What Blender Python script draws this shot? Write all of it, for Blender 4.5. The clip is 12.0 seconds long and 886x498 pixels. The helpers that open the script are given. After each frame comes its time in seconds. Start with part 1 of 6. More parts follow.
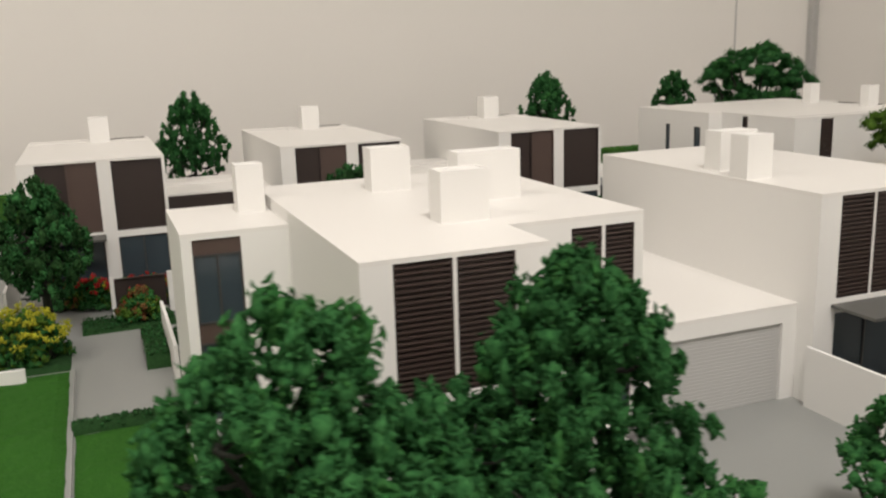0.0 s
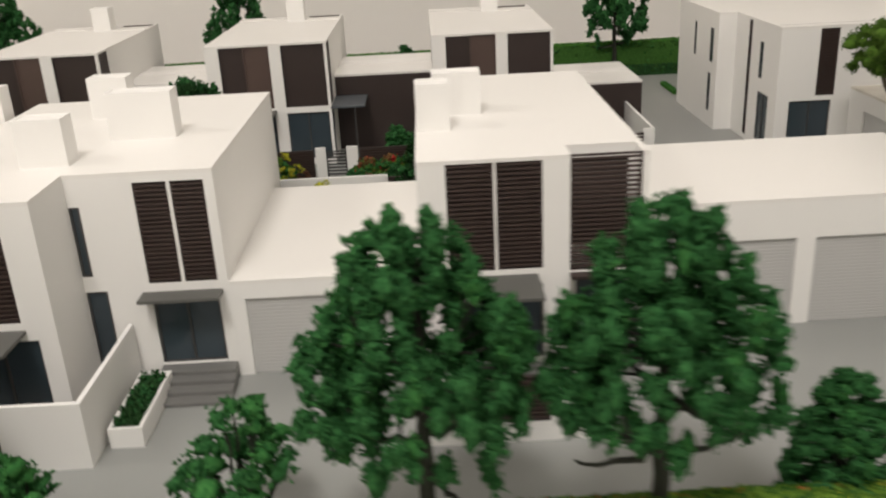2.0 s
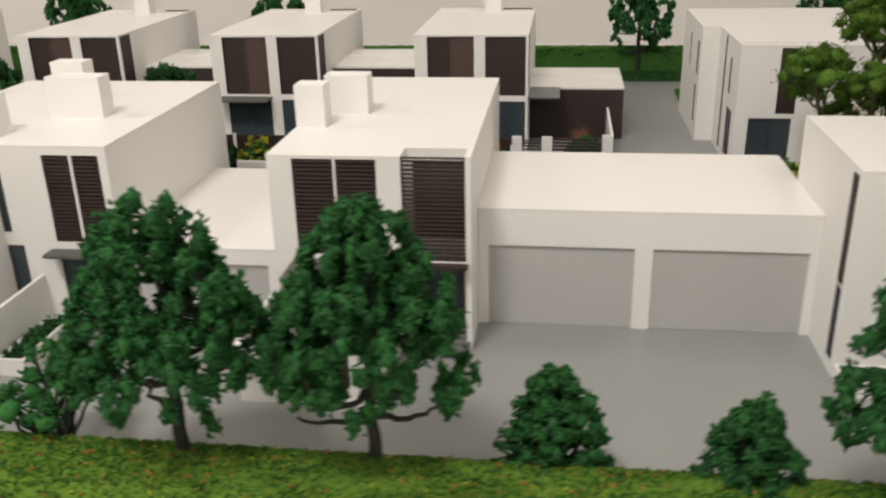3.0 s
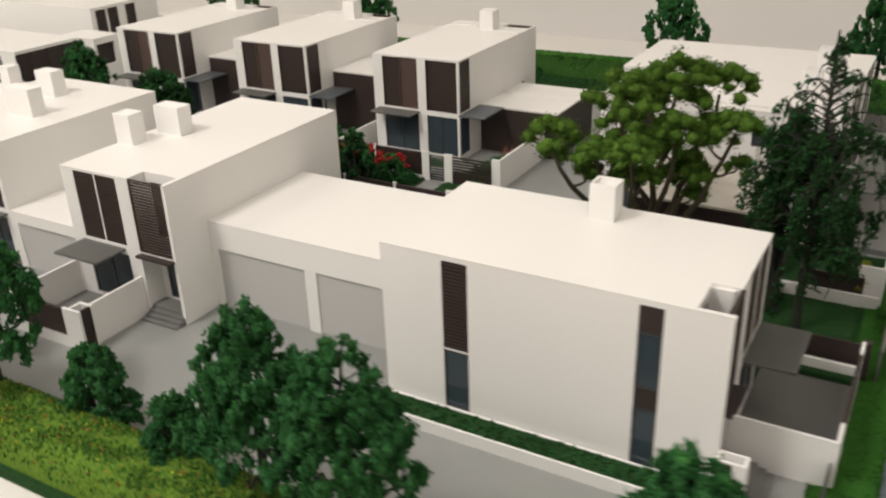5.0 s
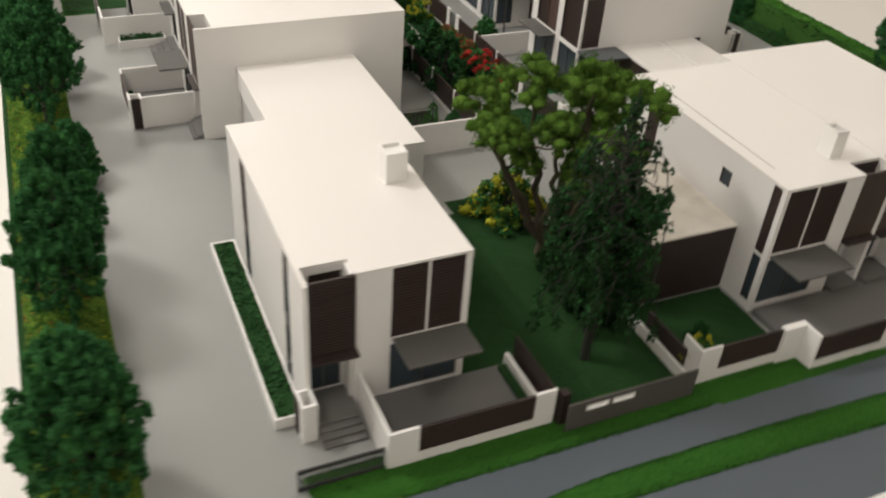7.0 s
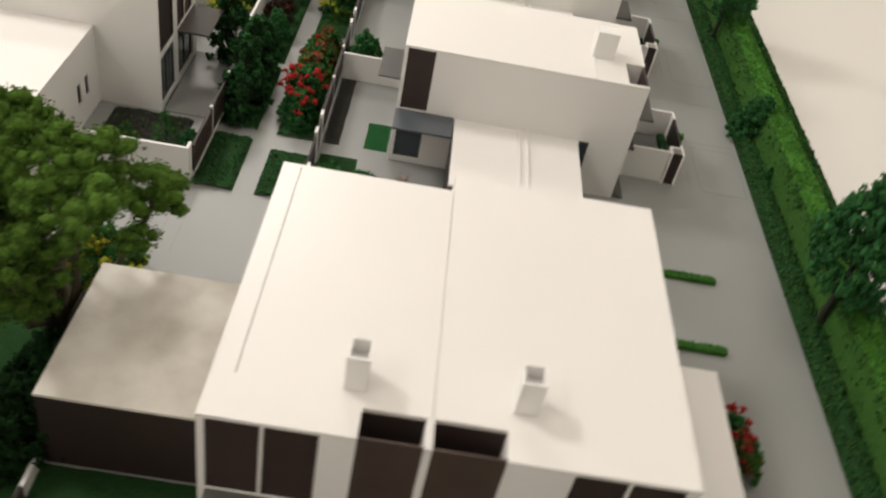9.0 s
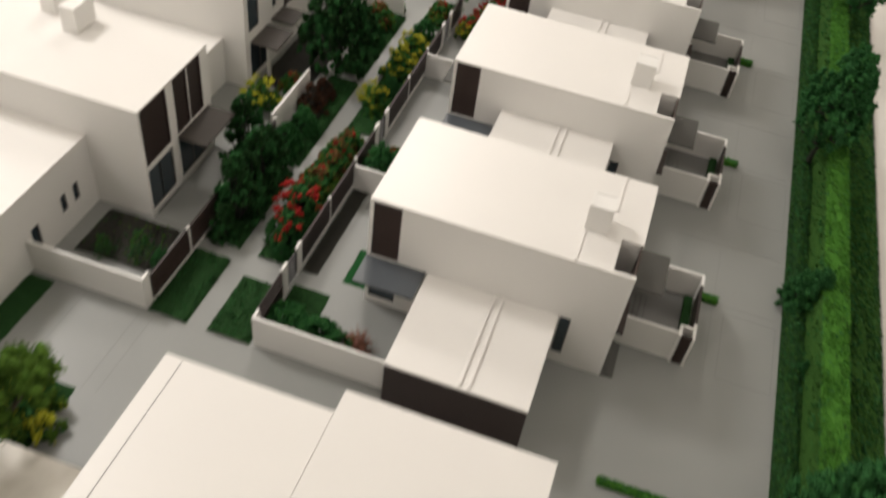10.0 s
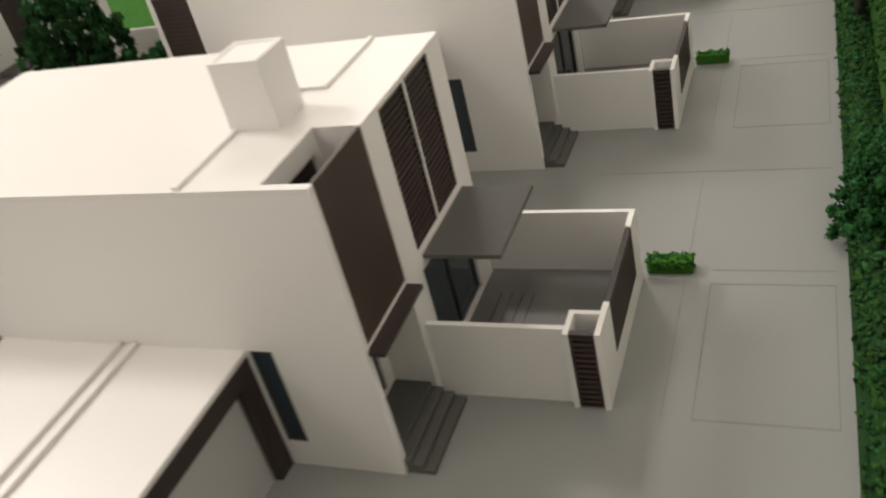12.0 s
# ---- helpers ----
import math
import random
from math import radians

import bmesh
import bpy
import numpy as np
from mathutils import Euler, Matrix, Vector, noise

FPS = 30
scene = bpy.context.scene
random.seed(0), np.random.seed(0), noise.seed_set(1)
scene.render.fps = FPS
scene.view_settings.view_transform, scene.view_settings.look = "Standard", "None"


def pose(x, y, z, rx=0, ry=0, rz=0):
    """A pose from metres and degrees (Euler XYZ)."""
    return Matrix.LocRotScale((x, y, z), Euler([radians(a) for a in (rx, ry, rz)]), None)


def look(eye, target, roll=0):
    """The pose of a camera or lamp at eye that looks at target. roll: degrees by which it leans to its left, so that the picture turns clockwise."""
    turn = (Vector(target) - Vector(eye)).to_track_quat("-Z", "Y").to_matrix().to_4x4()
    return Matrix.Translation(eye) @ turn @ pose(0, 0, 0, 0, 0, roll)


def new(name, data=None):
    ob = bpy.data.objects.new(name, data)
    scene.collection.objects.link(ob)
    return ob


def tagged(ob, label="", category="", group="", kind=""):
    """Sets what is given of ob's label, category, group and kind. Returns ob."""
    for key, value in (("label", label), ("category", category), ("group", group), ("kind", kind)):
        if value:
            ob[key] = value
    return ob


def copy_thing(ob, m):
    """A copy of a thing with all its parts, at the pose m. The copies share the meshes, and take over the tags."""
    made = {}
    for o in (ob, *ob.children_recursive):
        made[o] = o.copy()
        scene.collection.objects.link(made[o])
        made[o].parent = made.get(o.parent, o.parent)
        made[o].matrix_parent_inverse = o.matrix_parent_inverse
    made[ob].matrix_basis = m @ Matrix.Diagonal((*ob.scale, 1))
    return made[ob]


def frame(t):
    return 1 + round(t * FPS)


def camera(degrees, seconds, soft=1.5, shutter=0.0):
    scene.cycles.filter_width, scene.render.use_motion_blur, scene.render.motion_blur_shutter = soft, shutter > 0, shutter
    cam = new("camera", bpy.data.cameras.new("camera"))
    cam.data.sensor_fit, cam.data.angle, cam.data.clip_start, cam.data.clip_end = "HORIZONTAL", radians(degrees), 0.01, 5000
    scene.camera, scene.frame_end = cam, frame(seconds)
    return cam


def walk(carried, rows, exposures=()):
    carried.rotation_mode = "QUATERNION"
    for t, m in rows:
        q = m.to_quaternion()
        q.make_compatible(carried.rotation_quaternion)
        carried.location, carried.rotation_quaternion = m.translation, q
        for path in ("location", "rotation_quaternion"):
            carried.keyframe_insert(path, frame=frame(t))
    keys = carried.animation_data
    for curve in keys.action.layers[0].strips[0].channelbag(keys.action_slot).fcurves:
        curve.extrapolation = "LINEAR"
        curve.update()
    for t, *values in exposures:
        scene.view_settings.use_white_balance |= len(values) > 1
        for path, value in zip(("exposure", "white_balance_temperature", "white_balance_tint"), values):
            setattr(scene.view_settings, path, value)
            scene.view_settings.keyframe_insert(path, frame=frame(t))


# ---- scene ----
# An architect's scale model of terraced houses on a table in a lit room.
# Plan measures are metres of the modelled buildings; U turns them into metres of the model (1:50).
U = 0.02

cam = camera(53.05, 12.0, soft=2.2, shutter=0.5)
PATH = [
    (0, (-14.579, -21.417, 11.545), (-11.048, -12.324, 9.342), -1.80),
    (0.5, (-11.334, -22.270, 12.009), (-8.513, -13.045, 9.373), -1.29),
    (1, (-6.575, -21.707, 11.531), (-4.684, -12.393, 8.420), -0.37),
    (1.5, (-0.305, -21.915, 12.147), (0.706, -12.596, 8.663), -1.39),
    (2, (6.391, -24.918, 13.747), (6.462, -15.616, 10.076), -2.95),
    (2.5, (11.094, -27.600, 14.264), (10.262, -18.346, 10.566), -3.39),
    (3, (15.360, -27.392, 14.688), (14.075, -18.218, 10.922), -1.37),
    (3.5, (19.369, -24.929, 16.285), (17.730, -16.020, 12.049), 0.49),
    (3.7, (21.238, -24.899, 17.151), (19.355, -16.125, 12.738), 0.12),
    (5.3, (44.531, -25.654, 21.098), (39.578, -18.126, 16.762), -1.48),
    (5.5, (46.293, -23.989, 21.872), (41.171, -16.683, 17.356), -1.14),
    (6, (53.040, -20.359, 23.693), (46.856, -14.408, 18.559), -1.91),
    (6.5, (61.833, -14.453, 25.727), (54.562, -10.245, 20.303), 0.40),
    (6.7, (61.456, -12.275, 26.351), (54.301, -8.184, 20.688), 3.47),
    (8.3, (57.085, 18.145, 25.324), (48.882, 18.664, 19.627), 3.75),
    (8.5, (55.218, 20.462, 24.778), (47.089, 21.041, 18.983), 5.68),
    (9, (52.492, 25.131, 27.557), (44.874, 25.705, 21.105), 12.39),
    (9.5, (48.278, 29.318, 33.053), (41.288, 29.091, 25.905), 15.74),
    (10, (41.410, 33.859, 33.875), (34.505, 32.370, 26.796), 8.80),
    (10.5, (35.417, 40.322, 28.704), (28.409, 37.198, 22.291), -4.73),
    (11, (32.215, 42.383, 22.001), (24.901, 38.462, 16.420), -13.19),
    (11.5, (28.328, 43.717, 16.339), (20.672, 39.962, 11.115), -16.33),
    (12, (24.226, 44.023, 13.305), (16.666, 40.201, 7.991), -14.89),
]
walk(cam, [(t, look(Vector(eye) * U, Vector(target) * U, roll)) for t, eye, target, roll in PATH],
     exposures=((0.0, -0.62), (0.5, -0.50), (1.5, -0.60), (3.0, -0.57), (3.5, -0.50), (5.3, -0.46), (6.5, -0.53), (8.3, -0.22), (9.0, -0.26), (9.5, -0.28), (10.5, -0.53), (11.0, -0.48), (11.5, -0.28), (12.0, -0.18)))

# ---------------------------------------------------------------- light
world = bpy.data.worlds.new("room_air")
world.use_nodes = True
world.node_tree.nodes["Background"].inputs[0].default_value = (1.0, 0.95, 0.88, 1)
world.node_tree.nodes["Background"].inputs[1].default_value = 0.25
scene.world = world


def ceiling_lamp(x, y, z, sx, sy, watts, colour=(1.0, 0.938, 0.868)):
    data = bpy.data.lights.new("ceiling_lamp", "AREA")
    data.shape, data.size, data.size_y, data.energy, data.color = "RECTANGLE", sx, sy, watts, colour
    ob = new("ceiling_lamp", data)
    ob.location = (x, y, z)
    return ob


ceiling_lamp(-1.80, -0.20, 1.86, 0.50, 0.50, 27.0, (1.0, 0.936, 0.864))
ceiling_lamp(-0.20, -1.05, 1.86, 0.42, 0.42, 45.0, (1.0, 0.948, 0.905))
ceiling_lamp(1.30, -0.85, 1.86, 0.50, 0.50, 9.5, (1.0, 0.952, 0.91))
ceiling_lamp(0.40, 0.95, 1.86, 0.50, 0.50, 5.0)

# ---------------------------------------------------------------- materials


def material(name, colour, rough=0.6, second=None, grain=0.0, grain_scale=400.0, patch=0.06, patch_scale=6.0,
             metal=0.0, bump=0.0, bump_scale=900.0, vary=0.0, spec=0.5):
    """A painted or flocked surface: colour mixed over two scales of noise, a fine relief, and a change from piece to piece."""
    m = bpy.data.materials.new(name)
    m.use_nodes = True
    n, l = m.node_tree.nodes, m.node_tree.links
    b = n["Principled BSDF"]
    b.inputs["Roughness"].default_value, b.inputs["Metallic"].default_value = rough, metal
    b.inputs["Specular IOR Level"].default_value = spec
    co = n.new("ShaderNodeTexCoord")
    big = n.new("ShaderNodeTexNoise")
    big.inputs["Scale"].default_value, big.inputs["Detail"].default_value = patch_scale, 4
    l.new(co.outputs["Object"], big.inputs["Vector"])
    fine = n.new("ShaderNodeTexNoise")
    fine.inputs["Scale"].default_value, fine.inputs["Detail"].default_value = grain_scale, 3
    l.new(co.outputs["Object"], fine.inputs["Vector"])
    second = second or tuple(c * 0.86 for c in colour)
    mix = n.new("ShaderNodeMix")
    mix.data_type = "RGBA"
    mix.inputs["A"].default_value, mix.inputs["B"].default_value = (*colour, 1), (*second, 1)
    span = n.new("ShaderNodeMapRange")
    span.inputs["From Min"].default_value, span.inputs["From Max"].default_value = 0.35, 0.7
    span.inputs["To Max"].default_value = 1.0 if grain else patch * 8
    l.new((fine if grain else big).outputs["Fac"], span.inputs["Value"])
    l.new(span.outputs["Result"], mix.inputs["Factor"])
    hue = n.new("ShaderNodeHueSaturation")
    l.new(mix.outputs["Result"], hue.inputs["Color"])
    tone = n.new("ShaderNodeMapRange")
    tone.inputs["To Min"].default_value, tone.inputs["To Max"].default_value = 1 - patch, 1 + patch
    l.new(big.outputs["Fac"], tone.inputs["Value"])
    if vary:
        info = n.new("ShaderNodeObjectInfo")
        geo = n.new("ShaderNodeNewGeometry")
        add = n.new("ShaderNodeMath")
        add.operation = "ADD"
        l.new(info.outputs["Random"], add.inputs[0])
        l.new(geo.outputs["Random Per Island"], add.inputs[1])
        swing = n.new("ShaderNodeMapRange")
        swing.inputs["From Max"].default_value = 2.0
        swing.inputs["To Min"].default_value, swing.inputs["To Max"].default_value = 1 - vary, 1 + vary
        l.new(add.outputs[0], swing.inputs["Value"])
        both = n.new("ShaderNodeMath")
        both.operation = "MULTIPLY"
        l.new(tone.outputs["Result"], both.inputs[0])
        l.new(swing.outputs["Result"], both.inputs[1])
        l.new(both.outputs[0], hue.inputs["Value"])
    else:
        l.new(tone.outputs["Result"], hue.inputs["Value"])
    l.new(hue.outputs["Color"], b.inputs["Base Color"])
    if bump:
        rel = n.new("ShaderNodeTexNoise")
        rel.inputs["Scale"].default_value, rel.inputs["Detail"].default_value = bump_scale, 3
        l.new(co.outputs["Object"], rel.inputs["Vector"])
        bm_node = n.new("ShaderNodeBump")
        bm_node.inputs["Strength"].default_value, bm_node.inputs["Distance"].default_value = bump, 0.0006
        l.new(rel.outputs["Fac"], bm_node.inputs["Height"])
        l.new(bm_node.outputs["Normal"], b.inputs["Normal"])
    return m


WHITE = material("white_card", (0.80, 0.785, 0.755), 0.55, patch=0.025, patch_scale=9, bump=0.05, bump_scale=1500)
ROOF = material("white_roof_card", (0.78, 0.757, 0.722), 0.36, patch=0.03, patch_scale=7, bump=0.03, bump_scale=1200, spec=0.8)
BROWN = material("dark_brown_board", (0.032, 0.020, 0.017), 0.55, patch=0.12, patch_scale=40)
SLAT = material("brown_louvre_strip", (0.050, 0.032, 0.027), 0.5, patch=0.1, patch_scale=60, vary=0.12)
VENEER = material("brown_veneer_board", (0.046, 0.029, 0.023), 0.42, second=(0.070, 0.046, 0.036), patch=0.12, patch_scale=14, bump=0.1, bump_scale=400)
PALE_BROWN = material("pale_brown_screen", (0.085, 0.055, 0.045), 0.5, patch=0.1, patch_scale=50)
PANE = material("smoked_blue_acrylic", (0.045, 0.062, 0.074), 0.12, patch=0.15, patch_scale=25)
FRAME = material("charcoal_frame", (0.045, 0.043, 0.042), 0.45, patch=0.08)
CANOPY = material("grey_canopy_card", (0.100, 0.099, 0.090), 0.65, patch=0.08, patch_scale=30)
BLUECAN = material("blue_grey_canopy", (0.085, 0.095, 0.105), 0.35, patch=0.08, patch_scale=30)
SHUTTER = material("grey_garage_shutter", (0.50, 0.495, 0.48), 0.5, patch=0.04, patch_scale=30)
PAVING = material("grey_paving_card", (0.270, 0.276, 0.262), 0.40, patch=0.10, patch_scale=9, bump=0.05, bump_scale=900)
DECK = material("grey_deck", (0.160, 0.158, 0.150), 0.5, patch=0.08, patch_scale=20)
ASPHALT = material("road_grey_paint", (0.080, 0.098, 0.115), 0.5, patch=0.05, patch_scale=8, bump=0.05)
JOINT = material("scored_joint", (0.195, 0.197, 0.19), 0.7)
LAWN = material("lawn_flock", (0.020, 0.082, 0.010), 0.95, second=(0.038, 0.125, 0.018), grain=1, grain_scale=700, patch=0.2, patch_scale=14, bump=1.0, bump_scale=900, spec=0.1)
DARKLAWN = material("dark_grass_flock", (0.014, 0.042, 0.013), 0.95, second=(0.024, 0.070, 0.020), grain=1, grain_scale=800, patch=0.2, patch_scale=20, bump=1.0, bump_scale=900, spec=0.1)
SQUARE = material("green_flock_mat", (0.012, 0.066, 0.018), 0.95, second=(0.020, 0.098, 0.028), grain=1, grain_scale=800, patch=0.1, patch_scale=20, bump=0.6, bump_scale=900, spec=0.1)
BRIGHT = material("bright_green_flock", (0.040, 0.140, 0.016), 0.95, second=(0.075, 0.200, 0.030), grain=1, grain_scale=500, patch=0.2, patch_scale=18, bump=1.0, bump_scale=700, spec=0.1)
HEDGE = material("hedge_flock", (0.064, 0.128, 0.014), 0.95, second=(0.130, 0.215, 0.030), grain=1, grain_scale=500, patch=0.2, patch_scale=18, bump=1.0, bump_scale=700, spec=0.1)
LEAF = material("dark_green_foliage", (0.017, 0.072, 0.021), 0.9, second=(0.045, 0.152, 0.047), grain=1, grain_scale=350, patch=0.28, patch_scale=60, vary=0.25, spec=0.06, bump=1.0, bump_scale=1100)
LEAF2 = material("bright_green_foliage", (0.022, 0.100, 0.026), 0.9, second=(0.05, 0.16, 0.042), grain=1, grain_scale=350, patch=0.28, patch_scale=60, vary=0.25, spec=0.06, bump=1.0, bump_scale=1100)
OLIVE = material("olive_green_foliage", (0.042, 0.096, 0.013), 0.9, second=(0.095, 0.165, 0.026), grain=1, grain_scale=350, patch=0.28, patch_scale=60, vary=0.25, spec=0.06, bump=1.0, bump_scale=1100)
PINE = material("deep_green_needles", (0.012, 0.036, 0.011), 0.9, second=(0.024, 0.066, 0.020), grain=1, grain_scale=350, patch=0.28, patch_scale=60, vary=0.25, spec=0.06, bump=1.0, bump_scale=1100)
GATE = material("grey_brown_gate_board", (0.085, 0.078, 0.070), 0.6, patch=0.1, patch_scale=40)
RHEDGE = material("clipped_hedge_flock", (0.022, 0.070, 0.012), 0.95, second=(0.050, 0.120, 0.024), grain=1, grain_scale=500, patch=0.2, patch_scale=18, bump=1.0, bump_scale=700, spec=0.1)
PINK = material("dusty_pink_foliage", (0.42, 0.19, 0.15), 0.9, second=(0.28, 0.13, 0.09), grain=1, grain_scale=500, vary=0.3, spec=0.1)
DARKCAN = material("dark_brown_canopy", (0.070, 0.060, 0.053), 0.6, patch=0.08, patch_scale=30)
YELLOW = material("yellow_blossom", (0.46, 0.42, 0.03), 0.85, second=(0.24, 0.29, 0.03), grain=1, grain_scale=500, vary=0.3, spec=0.1)
RED = material("red_blossom", (0.40, 0.030, 0.020), 0.85, second=(0.24, 0.018, 0.024), grain=1, grain_scale=500, vary=0.3, spec=0.1)
AUTUMN = material("autumn_flock", (0.30, 0.12, 0.035), 0.95, second=(0.20, 0.13, 0.03), grain=1, grain_scale=500, vary=0.35, spec=0.1)
MAROONLEAF = material("maroon_brown_foliage", (0.050, 0.022, 0.014), 0.9, second=(0.085, 0.040, 0.022), grain=1, grain_scale=500, vary=0.3, spec=0.1)
RUST = material("rust_foliage", (0.17, 0.065, 0.028), 0.9, second=(0.10, 0.07, 0.025), grain=1, grain_scale=500, vary=0.3, spec=0.1)
LIMB = material("olive_brown_bark", (0.070, 0.058, 0.032), 0.9, patch=0.25, patch_scale=80)
BARK = material("dark_bark", (0.019, 0.022, 0.013), 0.9, patch=0.2, patch_scale=80)
EARTH = material("dark_soil", (0.024, 0.023, 0.017), 0.95, patch=0.25, patch_scale=60, bump=1.0)
TABLE = material("white_tabletop", (0.70, 0.675, 0.63), 0.32, patch=0.02, patch_scale=3)
PLASTER = material("cream_wall_paint", (0.86, 0.835, 0.795), 0.75, patch=0.03, patch_scale=1.5, bump=0.05, bump_scale=150)
CEIL = material("white_ceiling_paint", (0.75, 0.73, 0.70), 0.8, patch=0.02, patch_scale=1.5)
FLOORING = material("grey_floor_vinyl", (0.32, 0.30, 0.28), 0.5, patch=0.06, patch_scale=2)
# The patchy second tone paints the olive tree's dappled shadow on the wing roof.
DAPPLED = material("shade_dappled_card", (0.80, 0.76, 0.68), 0.5, second=(0.36, 0.31, 0.24), patch=0.07, patch_scale=26)

# ---------------------------------------------------------------- building helpers


def thing(name, x, y, z=0.0, label="", category="", group="", kind="", rz=0.0):
    ob = new(name)
    ob.empty_display_size = 0.01
    ob.matrix_world = pose(x * U, y * U, z * U, 0, 0, rz)
    return tagged(ob, label, category, group, kind)


def mesh_of(bm, name, mat, scaled=True):
    if scaled:
        bmesh.ops.scale(bm, vec=(U, U, U), verts=bm.verts)
    me = bpy.data.meshes.new(name)
    bm.to_mesh(me)
    bm.free()
    for m in mat if isinstance(mat, (list, tuple)) else (mat,):
        me.materials.append(m)
    return me


def part(name, bm, mat, parent=None, label="", at=None):
    ob = new(name, mesh_of(bm, name, mat))
    if parent:
        ob.parent = parent
    if at:
        ob.location = Vector(at) * U
    return tagged(ob, label)


def box(bm, x0, x1, y0, y1, z0, z1, bevel=0.0):
    x0, x1, y0, y1, z0, z1 = min(x0, x1), max(x0, x1), min(y0, y1), max(y0, y1), min(z0, z1), max(z0, z1)
    m = Matrix.LocRotScale(((x0 + x1) / 2, (y0 + y1) / 2, (z0 + z1) / 2), None, (x1 - x0, y1 - y0, z1 - z0))
    made = bmesh.ops.create_cube(bm, size=1.0, matrix=m)["verts"]
    if bevel:
        edges = list({e for v in made for e in v.link_edges})
        bmesh.ops.bevel(bm, geom=edges, offset=bevel, segments=2, affect="EDGES", profile=0.6)
    return bm


def block(name, dims, mat, parent=None, label="", bevel=0.0):
    return part(name, box(bmesh.new(), *dims, bevel=bevel), mat, parent, label)


def axis_box(bm, axis, c0, c1, a0, a1, z0, z1, bevel=0.0):
    """A box between c0 and c1 across a wall that stands at one x ("x") or one y ("y"), and a0 to a1 along it."""
    return box(bm, c0, c1, a0, a1, z0, z1, bevel) if axis == "x" else box(bm, a0, a1, c0, c1, z0, z1, bevel)


def cells(bm, us, vs, solid, put, w0, w1):
    """One connected solid: the cells (i, j) between the cuts us and vs for which solid(i, j) holds, from w0 to w1 deep."""
    seen = {}

    def vert(i, j, k):
        if (i, j, k) not in seen:
            seen[i, j, k] = bm.verts.new(put(us[i], vs[j], (w0, w1)[k]))
        return seen[i, j, k]

    nu, nv = len(us) - 1, len(vs) - 1
    full = lambda i, j: 0 <= i < nu and 0 <= j < nv and solid(i, j)
    made = []
    for i in range(nu):
        for j in range(nv):
            if not full(i, j):
                continue
            for k in (0, 1):
                made.append(bm.faces.new([vert(i, j, k), vert(i + 1, j, k), vert(i + 1, j + 1, k), vert(i, j + 1, k)]))
            for di, dj, p, q in ((-1, 0, (0, 0), (0, 1)), (1, 0, (1, 0), (1, 1)), (0, -1, (0, 0), (1, 0)), (0, 1, (0, 1), (1, 1))):
                if not full(i + di, j + dj):
                    made.append(bm.faces.new([vert(i + p[0], j + p[1], 0), vert(i + q[0], j + q[1], 0), vert(i + q[0], j + q[1], 1), vert(i + p[0], j + p[1], 1)]))
    bmesh.ops.recalc_face_normals(bm, faces=made)
    return bm


def wall_with_holes(bm, axis, c, depth, a0, a1, z0, z1, holes=()):
    """A wall whose outer face is at c and that is `depth` thick inwards (signed); holes are (a0, a1, z0, z1)."""
    a0, a1 = min(a0, a1), max(a0, a1)
    holes = [(min(h[0], h[1]), max(h[0], h[1]), h[2], h[3]) for h in holes]
    us = sorted({a0, a1, *(min(max(v, a0), a1) for h in holes for v in h[:2])})
    vs = sorted({z0, z1, *(min(max(v, z0), z1) for h in holes for v in h[2:])})
    solid = lambda i, j: not any(h[0] < (us[i] + us[i + 1]) / 2 < h[1] and h[2] < (vs[j] + vs[j + 1]) / 2 < h[3] for h in holes)
    put = (lambda a, z, w: (w, a, z)) if axis == "x" else (lambda a, z, w: (a, w, z))
    return cells(bm, us, vs, solid, put, c, c + depth)


def slab(rects, z0, z1):
    """One flat slab over the union of the rectangles (x0, x1, y0, y1), which share their edges."""
    rects = [(min(r[0], r[1]), max(r[0], r[1]), min(r[2], r[3]), max(r[2], r[3])) for r in rects]
    us, vs = sorted({round(v, 4) for r in rects for v in r[:2]}), sorted({round(v, 4) for r in rects for v in r[2:]})
    solid = lambda i, j: any(r[0] < (us[i] + us[i + 1]) / 2 < r[1] and r[2] < (vs[j] + vs[j + 1]) / 2 < r[3] for r in rects)
    return cells(bmesh.new(), us, vs, solid, lambda x, y, z: (x, y, z), z0, z1)


SLATS = {}


def louvre(parent, axis, c, out, a0, a1, z0, z1, recess=0.06, pitch=0.142, back=True, fine=True, name="louvre_screen", mats=None):
    """A dark board with a screen of thin horizontal slats; out: the sign of the outer side."""
    a0, a1 = min(a0, a1), max(a0, a1)
    f = c - out * recess
    bm = wall_with_holes(bmesh.new(), axis, f - out * 0.06, out * 0.09, a0, a1, z0, z1, [(a0 + 0.06, a1 - 0.06, z0 + 0.03, z1 - 0.05)])
    board, strip = mats or (BROWN, SLAT)
    screen = part(name, bm, board, parent)
    if back:
        part("board", axis_box(bmesh.new(), axis, f - out * 0.10, f - out * 0.062, a0, a1, z0, z1), board, screen)
    n = int((z1 - z0 - 0.06) / pitch)
    if fine:
        key = (axis, round(a1 - a0, 2), strip.name)
        if key not in SLATS:
            w = a1 - a0 - 0.12
            SLATS[key] = mesh_of(axis_box(bmesh.new(), axis, -0.05, 0.02, -w / 2, w / 2, -0.032, 0.032), "slat", strip)
        for i in range(n):
            ob = new("slat", SLATS[key])
            ob.parent = screen
            z = z0 + 0.05 + (i + 0.5) * (z1 - z0 - 0.1) / n
            mid = (a0 + a1) / 2
            ob.location = Vector((f, mid, z) if axis == "x" else (mid, f, z)) * U
    return screen


